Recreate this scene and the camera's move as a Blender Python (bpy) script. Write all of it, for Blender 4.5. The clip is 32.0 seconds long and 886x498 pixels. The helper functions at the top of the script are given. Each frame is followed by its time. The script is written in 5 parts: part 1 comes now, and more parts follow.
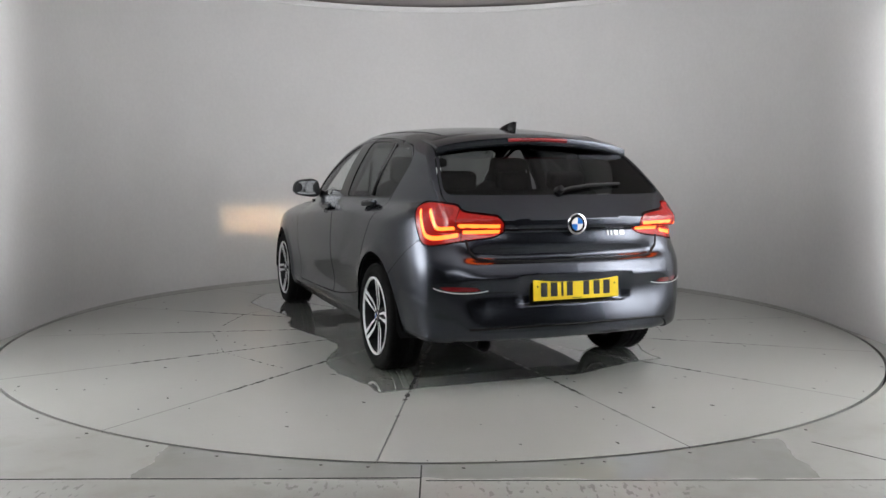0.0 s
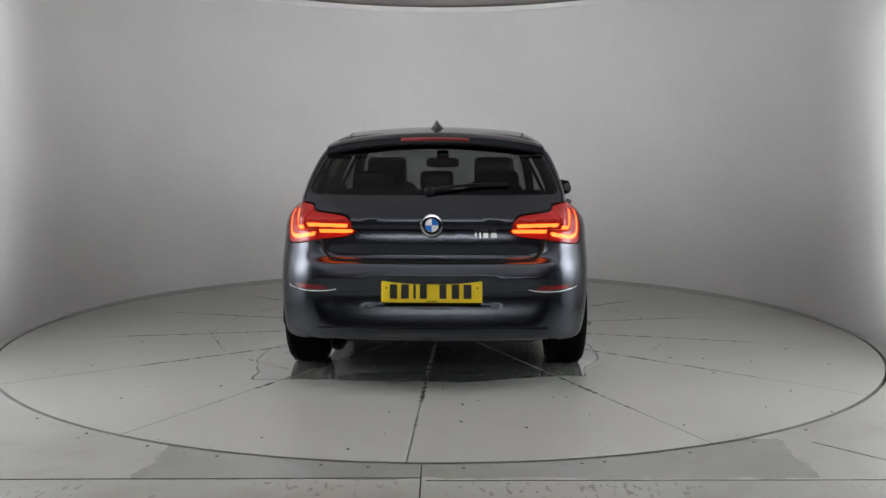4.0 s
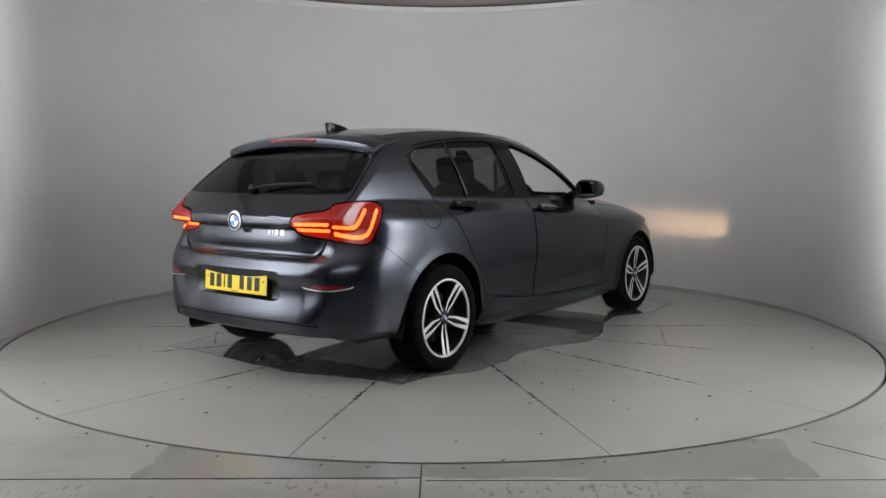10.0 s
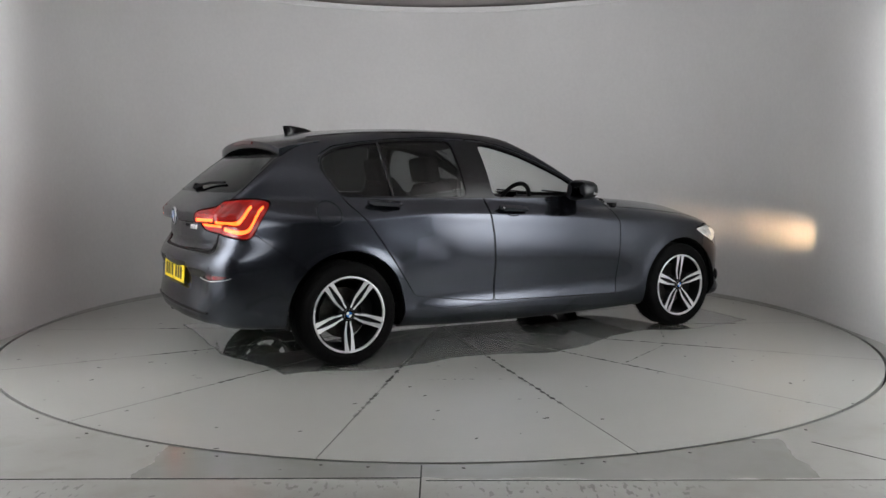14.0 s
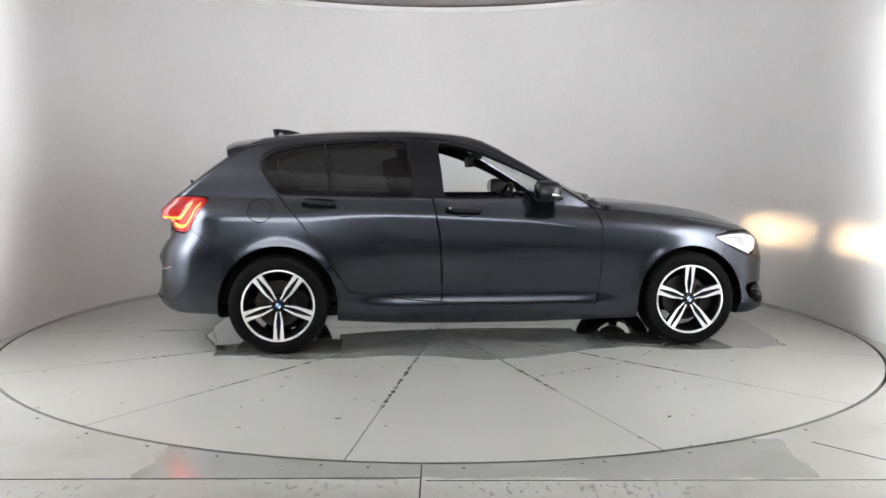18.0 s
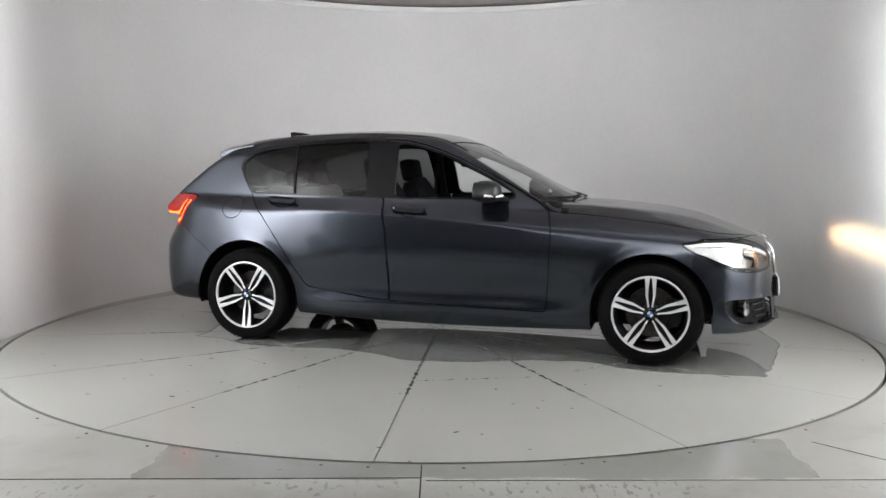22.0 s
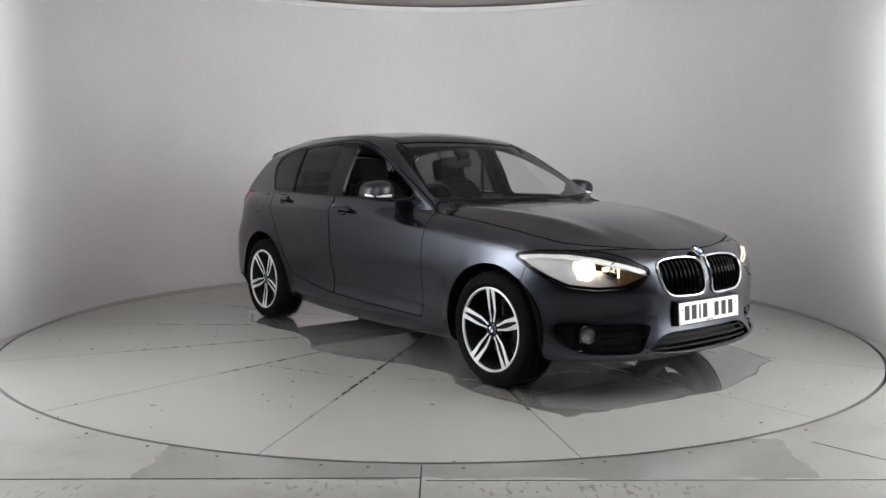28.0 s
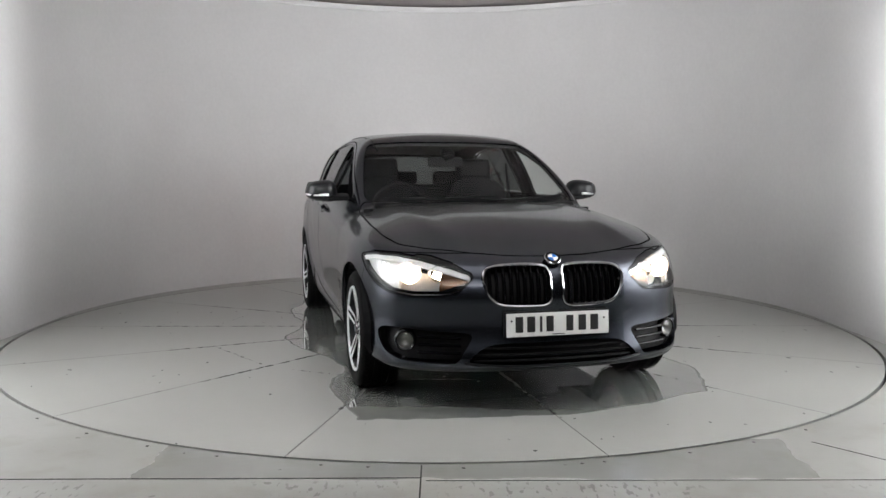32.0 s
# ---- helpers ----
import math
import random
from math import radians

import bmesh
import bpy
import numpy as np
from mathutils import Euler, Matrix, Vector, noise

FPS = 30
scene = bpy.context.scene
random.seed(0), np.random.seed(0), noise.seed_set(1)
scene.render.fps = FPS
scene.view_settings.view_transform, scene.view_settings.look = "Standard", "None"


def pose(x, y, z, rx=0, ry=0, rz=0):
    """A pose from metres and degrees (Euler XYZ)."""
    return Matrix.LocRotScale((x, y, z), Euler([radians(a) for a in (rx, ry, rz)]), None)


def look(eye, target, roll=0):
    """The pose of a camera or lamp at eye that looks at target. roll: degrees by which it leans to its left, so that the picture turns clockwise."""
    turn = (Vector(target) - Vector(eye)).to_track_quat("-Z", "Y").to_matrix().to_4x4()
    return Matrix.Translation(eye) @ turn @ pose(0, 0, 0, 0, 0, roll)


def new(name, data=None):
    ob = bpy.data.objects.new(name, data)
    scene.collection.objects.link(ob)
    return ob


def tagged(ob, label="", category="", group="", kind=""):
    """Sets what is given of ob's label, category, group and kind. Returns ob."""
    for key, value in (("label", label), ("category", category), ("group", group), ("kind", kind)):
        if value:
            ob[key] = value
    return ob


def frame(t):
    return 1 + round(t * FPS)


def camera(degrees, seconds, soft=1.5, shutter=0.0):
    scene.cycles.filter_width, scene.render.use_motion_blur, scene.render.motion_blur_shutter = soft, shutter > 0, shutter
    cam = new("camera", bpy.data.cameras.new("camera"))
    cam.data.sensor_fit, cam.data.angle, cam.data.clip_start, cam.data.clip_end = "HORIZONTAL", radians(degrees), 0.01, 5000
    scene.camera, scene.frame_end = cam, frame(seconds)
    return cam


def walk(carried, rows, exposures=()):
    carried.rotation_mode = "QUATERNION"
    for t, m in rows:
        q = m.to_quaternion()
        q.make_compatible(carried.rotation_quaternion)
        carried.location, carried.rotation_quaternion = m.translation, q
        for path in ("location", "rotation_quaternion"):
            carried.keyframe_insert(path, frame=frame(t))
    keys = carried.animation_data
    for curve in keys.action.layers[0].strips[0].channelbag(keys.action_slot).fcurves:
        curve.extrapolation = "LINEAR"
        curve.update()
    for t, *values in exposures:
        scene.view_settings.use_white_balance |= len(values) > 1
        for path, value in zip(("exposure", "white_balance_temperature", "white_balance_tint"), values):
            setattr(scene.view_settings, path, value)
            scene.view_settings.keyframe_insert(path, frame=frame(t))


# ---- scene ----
# The camera stands still before a turntable; the table's axis is the world's z axis.
cam = camera(55.9, 32.0)
EYE = (0.0, -6.184, 1.149)
PITCH, PAN, ROLL = 5.257, -0.229, 0.093
CAM = Matrix.Translation(EYE) @ pose(0, 0, 0, 0, 0, PAN) @ pose(0, 0, 0, 90 - PITCH) @ pose(0, 0, 0, 0, 0, ROLL)
EXPOSURE = [(0, 0.56), (0.6, 0.42), (1, 0.37), (2, 0.34), (3, 0.34), (4.5, 0.44), (6, 0.54), (7, 0.51), (8.5, 0.34), (10, 0.23), (12, 0.23), (14.4, 0.29), (16.6, 0.75),
            (17.2, 0.97), (18, 1.1), (19, 1.27), (20, 1.26), (21, 1.08), (22, 0.8), (23, 0.54), (24, 0.37), (25.4, 0.38), (27.6, 0.68), (29, 0.78), (30.5, 0.75), (32, 0.7)]
walk(cam, [(0, CAM), (32, CAM)], EXPOSURE)
START_TURN, TURN_RATE = 111.77, -5.856
STAND = (0.016, -0.015, 0.0)  # the car stands a little off the table's axis

# ---- light: a dim enclosed studio with tall strips that wash the wall on each side of the opening ----
world = bpy.data.worlds.new("studio_world")
world.use_nodes = True
world.node_tree.nodes["Background"].inputs[0].default_value = (0.5, 0.5, 0.52, 1)
world.node_tree.nodes["Background"].inputs[1].default_value = 0.0
scene.world = world


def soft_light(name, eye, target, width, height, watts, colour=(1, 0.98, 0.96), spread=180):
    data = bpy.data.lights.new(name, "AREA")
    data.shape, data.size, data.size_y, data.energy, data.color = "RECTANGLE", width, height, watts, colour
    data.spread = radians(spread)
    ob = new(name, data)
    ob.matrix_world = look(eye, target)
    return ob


for side in (-1, 1):
    # lamps that face the ends of the curved wall, which throw the light back softly
    soft_light("wall_wash_light", (side * 2.25, -2.3, 1.65), (side * 3.0, -2.2, 1.7), 0.9, 1.8, 84, (0.975, 0.985, 1), 130)
    soft_light("edge_light", (side * 2.8, -1.0, 1.5), (side * 3.1, -0.6, 1.5), 0.1, 2.5, 4.0, (0.97, 0.985, 1))

# unseen soft panels, added to fill the back wall and the front floor
soft_light("front_fill_light", (0, -5.2, 2.2), (0, 3.2, 2.7), 5.5, 1.3, 23, (0.99, 0.992, 1), 70)
soft_light("overhead_fill_light", (0, -3.9, 2.9), (0, -3.899, 0.0), 6.0, 2.8, 20, (0.99, 0.992, 1), 110)

# ---- materials ----


def mat(name, colour, rough=0.5, metal=0.0, grain=0.0, grain_scale=40.0, bump=0.0, bump_scale=60.0, coat=0.0, stain=0.0,
        stain_scale=2.0, emit=None, strength=0.0, rough_var=0.0, space="Object", spec=0.5, coat_rough=0.05):
    """A procedural surface: fine grain and broad stains in the colour, a little relief, uneven gloss."""
    m = bpy.data.materials.new(name)
    m.use_nodes = True
    nt = m.node_tree
    b = nt.nodes["Principled BSDF"]
    b.inputs["Roughness"].default_value, b.inputs["Metallic"].default_value = rough, metal
    b.inputs["Base Color"].default_value = (*colour, 1)
    b.inputs["Specular IOR Level"].default_value = spec
    b.inputs["Coat Weight"].default_value, b.inputs["Coat Roughness"].default_value = coat, coat_rough
    co = nt.nodes.new("ShaderNodeTexCoord")

    def noise_node(scale, detail=4.0):
        n = nt.nodes.new("ShaderNodeTexNoise")
        n.inputs["Scale"].default_value, n.inputs["Detail"].default_value = scale, detail
        nt.links.new(co.outputs[space], n.inputs["Vector"])
        return n

    last = None
    for amount, scale in ((grain, grain_scale), (stain, stain_scale)):
        if amount:
            n = noise_node(scale)
            ramp = nt.nodes.new("ShaderNodeMapRange")
            ramp.inputs["From Min"].default_value, ramp.inputs["From Max"].default_value = 0.3, 0.7
            ramp.inputs["To Min"].default_value, ramp.inputs["To Max"].default_value = 1 - amount, 1 + amount * 0.5
            nt.links.new(n.outputs["Fac"], ramp.inputs["Value"])
            mix = nt.nodes.new("ShaderNodeVectorMath")
            mix.operation = "SCALE"
            if last:
                nt.links.new(last, mix.inputs[0])
            else:
                mix.inputs[0].default_value = colour
            nt.links.new(ramp.outputs[0], mix.inputs["Scale"])
            last = mix.outputs[0]
    if last:
        nt.links.new(last, b.inputs["Base Color"])
    if rough_var:
        n = noise_node(stain_scale * 2.3)
        ramp = nt.nodes.new("ShaderNodeMapRange")
        ramp.inputs["From Min"].default_value, ramp.inputs["From Max"].default_value = 0.35, 0.65
        ramp.inputs["To Min"].default_value, ramp.inputs["To Max"].default_value = max(rough - rough_var, 0.02), min(rough + rough_var, 1)
        nt.links.new(n.outputs["Fac"], ramp.inputs["Value"])
        nt.links.new(ramp.outputs[0], b.inputs["Roughness"])
    if bump:
        n = noise_node(bump_scale)
        bn = nt.nodes.new("ShaderNodeBump")
        bn.inputs["Strength"].default_value, bn.inputs["Distance"].default_value = bump, 0.004
        nt.links.new(n.outputs["Fac"], bn.inputs["Height"])
        nt.links.new(bn.outputs[0], b.inputs["Normal"])
    if emit:
        b.inputs["Emission Color"].default_value, b.inputs["Emission Strength"].default_value = (*emit, 1), strength
    return m


def glass(name, colour, rough=0.0):
    """A thin pane: clear or tinted, with a mirror-like sheen."""
    m = bpy.data.materials.new(name)
    m.use_nodes = True
    nt = m.node_tree
    nt.nodes.remove(nt.nodes["Principled BSDF"])
    t, g, f, mix = (nt.nodes.new("ShaderNode" + k) for k in ("BsdfTransparent", "BsdfGlossy", "LayerWeight", "MixShader"))
    t.inputs[0].default_value = (*colour, 1)
    g.inputs["Roughness"].default_value = rough
    f.inputs[0].default_value = 0.5
    power, lift = nt.nodes.new("ShaderNodeMath"), nt.nodes.new("ShaderNodeMath")
    power.operation, lift.operation = "POWER", "MULTIPLY_ADD"
    power.inputs[1].default_value, lift.inputs[1].default_value, lift.inputs[2].default_value = 5.0, 0.85, 0.036
    nt.links.new(f.outputs["Facing"], power.inputs[0])
    nt.links.new(power.outputs[0], lift.inputs[0])
    nt.links.new(lift.outputs[0], mix.inputs[0])
    nt.links.new(t.outputs[0], mix.inputs[1])
    nt.links.new(g.outputs[0], mix.inputs[2])
    nt.links.new(mix.outputs[0], nt.nodes["Material Output"].inputs["Surface"])
    return m


PAINT = mat("grey_metallic_paint", (0.052, 0.058, 0.073), 0.24, 0.95, grain=0.12, grain_scale=900, coat=0.5, coat_rough=0.06)
GLOSS_PAINT = mat("dark_gloss_paint", (0.009, 0.010, 0.012), 0.4, 0.0, grain=0.1, grain_scale=600, coat=0.25, coat_rough=0.15, spec=0.3)
BLACK = mat("black_plastic", (0.006, 0.006, 0.0065), 0.5, grain=0.2, bump=0.15, bump_scale=300, spec=0.15)
GLOSS_BLACK = mat("gloss_black_trim", (0.004, 0.004, 0.005), 0.16, grain=0.1, spec=0.25)
RUBBER = mat("tyre_rubber", (0.003, 0.003, 0.003), 0.85, grain=0.25, bump=0.3, bump_scale=120, spec=0.12)
SILVER = mat("machined_alloy", (0.74, 0.74, 0.75), 0.36, 0.35, grain=0.08, grain_scale=200)
DARK_ALLOY = mat("dark_alloy_paint", (0.004, 0.004, 0.0045), 0.5, 0.0, grain=0.1, spec=0.2)
CHROME = mat("chrome", (0.62, 0.62, 0.64), 0.12, 1.0, grain=0.04)
CLOTH = mat("dark_seat_cloth", (0.007, 0.007, 0.008), 0.9, grain=0.15, grain_scale=40, bump=0.1, bump_scale=60, spec=0.1)
CLEAR = glass("clear_glass", (0.9, 0.93, 0.92))
TINT = glass("tinted_glass", (0.15, 0.157, 0.157))
LENS = glass("lamp_lens", (0.95, 0.96, 0.96))
RED = mat("red_lamp_plastic", (0.22, 0.005, 0.005), 0.25, grain=0.08, coat=0.5, coat_rough=0.08, spec=0.25, emit=(1, 0.035, 0.015), strength=0.085)
RED_LIT = mat("lit_red_strip", (0.9, 0.1, 0.03), 0.3, emit=(1.0, 0.13, 0.015), strength=2.6)
RED_SMOKE = mat("smoked_red_plastic", (0.2, 0.006, 0.006), 0.25, grain=0.1, coat=0.4, emit=(1, 0.03, 0.01), strength=0.045)
RED_DARK = mat("dark_red_plastic", (0.16, 0.006, 0.008), 0.2, grain=0.1, coat=1.0)
FOG_GLASS = mat("ribbed_fog_lens", (0.3, 0.3, 0.29), 0.15, 0.6, grain=0.3, grain_scale=120)
LINING = mat("grey_roof_lining", (0.1, 0.1, 0.095), 0.9, grain=0.1)
YELLOW = mat("yellow_plate", (0.85, 0.62, 0.02), 0.35, grain=0.03)
PLATE_WHITE = mat("white_plate", (0.8, 0.8, 0.78), 0.35, grain=0.03)
INK = mat("black_plate_ink", (0.01, 0.01, 0.01), 0.5, grain=0.1)
BLUE = mat("blue_enamel", (0.02, 0.16, 0.55), 0.2, grain=0.05, coat=1.0)
WHITE = mat("white_enamel", (0.8, 0.8, 0.8), 0.2, grain=0.03, coat=1.0)
HOUSING = mat("silvered_lamp_housing", (0.78, 0.78, 0.78), 0.35, 0.15, grain=0.06)
BEAM = mat("lamp_filament", (1, 1, 1), 0.5, emit=(1.0, 0.64, 0.36), strength=60000)
GLOW = mat("halo_source", (1, 1, 1), 0.5, emit=(1.0, 0.66, 0.4), strength=700)
BULB = mat("glowing_bulb", (1, 1, 1), 0.5, emit=(1.0, 0.84, 0.62), strength=120)
# emission stands in for the bulb's light on the low beam's surfaces
LIT_FACE = mat("reflector_with_bulb_glow", (0.5, 0.48, 0.44), 0.3, 0.2, grain=0.05, emit=(1.0, 0.84, 0.64), strength=0.85)
REFLECTOR = mat("bright_reflector", (0.82, 0.8, 0.76), 0.12, 1.0, grain=0.05)
AMBER = mat("smoked_amber_chrome", (0.16, 0.085, 0.045), 0.16, 0.7, grain=0.1)
MIRROR = mat("mirror_glass", (0.13, 0.135, 0.14), 0.06, 1.0)
STEEL = mat("worn_steel", (0.055, 0.05, 0.046), 0.4, 0.9, grain=0.2, stain=0.2, stain_scale=20)
WALL = mat("white_painted_board", (0.72, 0.72, 0.72), 0.65, grain=0.03, grain_scale=30, stain=0.05, stain_scale=0.9, bump=0.05, bump_scale=90)
CEILING = mat("ceiling_cloth", (0.46, 0.42, 0.415), 0.9, grain=0.05, stain=0.06)
TRIM_WHITE = mat("white_trim", (0.85, 0.85, 0.85), 0.4, grain=0.03, stain=0.04)
DARK_ROOM = mat("dark_room_paint", (0.035, 0.035, 0.038), 0.7, grain=0.1, stain=0.12)


class Graph:
    """A small builder for longer node materials."""

    def __init__(self, name):
        self.m = bpy.data.materials.new(name)
        self.m.use_nodes = True
        self.nt = self.m.node_tree
        self.b = self.nt.nodes["Principled BSDF"]
        co = self.nt.nodes.new("ShaderNodeTexCoord")
        sep = self.nt.nodes.new("ShaderNodeSeparateXYZ")
        self.nt.links.new(co.outputs["Object"], sep.inputs[0])
        self.p, self.x, self.y = co.outputs["Object"], sep.outputs[0], sep.outputs[1]

    def feed(self, value, socket):
        if isinstance(value, (int, float, tuple)):
            socket.default_value = value
        else:
            self.nt.links.new(value, socket)

    def op(self, kind, a, b=0.0, c=0.0):
        n = self.nt.nodes.new("ShaderNodeMath")
        n.operation = kind
        for v, k in ((a, 0), (b, 1), (c, 2)):
            self.feed(v, n.inputs[k])
        return n.outputs[0]

    def noise(self, scale, detail=4.0, stretch=None):
        n = self.nt.nodes.new("ShaderNodeTexNoise")
        n.inputs["Scale"].default_value, n.inputs["Detail"].default_value = scale, detail
        v = self.p
        if stretch:
            m = self.nt.nodes.new("ShaderNodeVectorMath")
            m.operation = "MULTIPLY"
            m.inputs[1].default_value = stretch
            self.nt.links.new(v, m.inputs[0])
            v = m.outputs[0]
        self.nt.links.new(v, n.inputs["Vector"])
        return n.outputs["Fac"]

    def step(self, v, lo, hi, out0=0.0, out1=1.0):
        n = self.nt.nodes.new("ShaderNodeMapRange")
        n.interpolation_type = "SMOOTHSTEP"
        for val, k in ((lo, "From Min"), (hi, "From Max"), (out0, "To Min"), (out1, "To Max")):
            n.inputs[k].default_value = val
        self.feed(v, n.inputs["Value"])
        return n.outputs[0]

    def mix(self, f, a, b):
        n = self.nt.nodes.new("ShaderNodeMix")
        n.data_type = "RGBA"
        self.feed(f, n.inputs[0])
        self.feed((*a, 1) if isinstance(a, tuple) else a, n.inputs[6])
        self.feed((*b, 1) if isinstance(b, tuple) else b, n.inputs[7])
        return n.outputs[2]

    def blend(self, f, a, b):
        """a where f is 0, b where f is 1, for plain numbers."""
        return self.op("ADD", self.op("MULTIPLY", a, self.op("SUBTRACT", 1.0, f)), self.op("MULTIPLY", b, f))

    def finish(self, colour, rough, bump, bump_strength=0.1, film_of_water=0.0):
        self.feed(film_of_water, self.b.inputs["Coat Weight"])
        self.b.inputs["Coat Roughness"].default_value = 0.02
        self.feed(colour, self.b.inputs["Base Color"])
        self.feed(rough, self.b.inputs["Roughness"])
        n = self.nt.nodes.new("ShaderNodeBump")
        n.inputs["Strength"].default_value, n.inputs["Distance"].default_value = bump_strength, 0.004
        self.feed(bump, n.inputs["Height"])
        self.nt.links.new(n.outputs[0], self.b.inputs["Normal"])
        return self.m


def table_paint():
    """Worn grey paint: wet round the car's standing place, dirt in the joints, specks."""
    g = Graph("grey_table_paint")
    broad, mid, fine = g.noise(1.1, 3), g.noise(4.5, 5), g.noise(60, 3)
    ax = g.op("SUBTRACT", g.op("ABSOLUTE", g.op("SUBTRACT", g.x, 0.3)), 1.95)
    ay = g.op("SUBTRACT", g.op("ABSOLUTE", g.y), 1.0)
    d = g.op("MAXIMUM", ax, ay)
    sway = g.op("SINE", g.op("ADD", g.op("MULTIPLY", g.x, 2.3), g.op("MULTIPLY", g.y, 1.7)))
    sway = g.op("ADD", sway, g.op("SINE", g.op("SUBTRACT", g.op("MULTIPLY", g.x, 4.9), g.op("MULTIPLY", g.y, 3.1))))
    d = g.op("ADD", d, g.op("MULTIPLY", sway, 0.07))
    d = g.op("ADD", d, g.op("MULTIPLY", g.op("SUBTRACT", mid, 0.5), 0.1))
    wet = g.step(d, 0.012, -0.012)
    r = g.op("SQRT", g.op("ADD", g.op("MULTIPLY", g.x, g.x), g.op("MULTIPLY", g.y, g.y)))
    turn = g.op("FRACT", g.op("ADD", g.op("MULTIPLY", g.op("ARCTAN2", g.y, g.x), 14 / (2 * math.pi)), 14.0 + 0.035))
    edge = g.op("MULTIPLY", g.op("MULTIPLY", g.op("MINIMUM", turn, g.op("SUBTRACT", 1.0, turn)), 2 * math.pi / 14), r)
    ragged = g.op("ADD", edge, g.op("MULTIPLY", g.op("SUBTRACT", g.noise(22, 4), 0.5), 0.085))
    worn = g.op("ADD", r, g.op("MULTIPLY", g.op("SUBTRACT", g.noise(2.2, 2), 0.5), 2.2))
    dirt = g.op("MULTIPLY", g.step(ragged, 0.011, 0.004), g.step(worn, 2.3, 1.95))
    dirt = g.op("MULTIPLY", dirt, g.step(edge, 0.016, 0.011))
    # an old crossing joint, broken up
    ring = g.op("ABSOLUTE", g.op("SUBTRACT", g.op("MULTIPLY", r, g.op("COSINE", g.op("MULTIPLY", g.op("SUBTRACT", turn, 0.5), 2 * math.pi / 14))), 1.62))
    broken = g.op("ADD", ring, g.op("MULTIPLY", g.op("SUBTRACT", g.noise(38, 3), 0.5), 0.06))
    cross = g.op("MULTIPLY", g.op("MULTIPLY", g.step(broken, 0.003, -0.001), g.step(ring, 0.014, 0.01)), g.step(g.noise(1.6, 1), 0.46, 0.54))
    speck = g.step(g.noise(13, 1, (1, 1.6, 1)), 0.755, 0.77)
    grime = g.op("MAXIMUM", g.op("MAXIMUM", dirt, cross), speck)
    base = g.mix(broad, (0.29, 0.297, 0.28), (0.375, 0.382, 0.365))
    base = g.mix(g.op("MULTIPLY", mid, 0.3), base, (0.27, 0.266, 0.238))
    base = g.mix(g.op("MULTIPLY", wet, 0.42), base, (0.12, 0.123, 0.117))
    base = g.mix(g.op("MULTIPLY", g.step(edge, 0.0055, 0.002), 0.7), base, (0.1, 0.1, 0.095))
    base = g.mix(g.op("MULTIPLY", grime, 0.95), base, (0.012, 0.011, 0.01))
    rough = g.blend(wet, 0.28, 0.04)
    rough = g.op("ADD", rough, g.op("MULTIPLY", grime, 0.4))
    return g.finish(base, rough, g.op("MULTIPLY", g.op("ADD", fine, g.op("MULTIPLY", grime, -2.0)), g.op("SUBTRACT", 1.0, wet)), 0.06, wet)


def floor_paint():
    """Scuffed grey floor paint with a damp strip before the table."""
    g = Graph("worn_grey_floor_paint")
    broad, mid, fine = g.noise(1.3, 6), g.noise(5.0, 6), g.noise(55, 4)
    ax = g.op("SUBTRACT", g.op("ABSOLUTE", g.op("SUBTRACT", g.x, 0.15)), 1.3)
    ay = g.op("SUBTRACT", g.op("ABSOLUTE", g.op("ADD", g.y, 2.9)), 0.225)
    d = g.op("ADD", g.op("MAXIMUM", ax, ay), g.op("MULTIPLY", g.op("SUBTRACT", mid, 0.5), 0.12))
    wet = g.step(d, 0.03, -0.03)
    scuff = g.op("MULTIPLY", g.step(g.noise(16, 4, (2.6, 1, 1)), 0.57, 0.63), g.step(g.op("ADD", g.y, g.op("MULTIPLY", mid, 0.1)), -3.1, -3.14))
    scuff = g.op("MULTIPLY", scuff, g.step(broad, 0.47, 0.56))
    speck = g.step(g.noise(15, 1), 0.75, 0.77)
    base = g.mix(g.step(broad, 0.3, 0.7), (0.25, 0.252, 0.232), (0.31, 0.315, 0.298))
    base = g.mix(g.op("MULTIPLY", g.step(mid, 0.5, 0.7), 0.45), base, (0.215, 0.21, 0.175))
    base = g.mix(g.op("MULTIPLY", wet, 0.4), base, (0.16, 0.163, 0.155))
    base = g.mix(g.op("MULTIPLY", g.op("MAXIMUM", scuff, speck), 0.6), base, (0.05, 0.045, 0.04))
    rough = g.blend(wet, 0.34, 0.12)
    return g.finish(base, rough, fine, 0.08)


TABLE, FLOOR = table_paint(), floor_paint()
JOINT = mat("dark_joint", (0.008, 0.008, 0.008), 0.9, grain=0.3)

# ---- mesh helpers ----


def mesh_object(name, verts, faces, material, parent=None, label="", smooth=False, normals=None):
    me = bpy.data.meshes.new(name)
    me.from_pydata([tuple(v) for v in verts], [], [tuple(f) for f in faces])
    me.materials.append(material)
    if smooth:
        me.polygons.foreach_set("use_smooth", [True] * len(me.polygons))
    if normals is not None:
        me.normals_split_custom_set([tuple(n) for n in normals])
    me.update()
    ob = new(name, me)
    if parent:
        ob.parent = parent
    if label:
        ob["label"] = label
    return ob


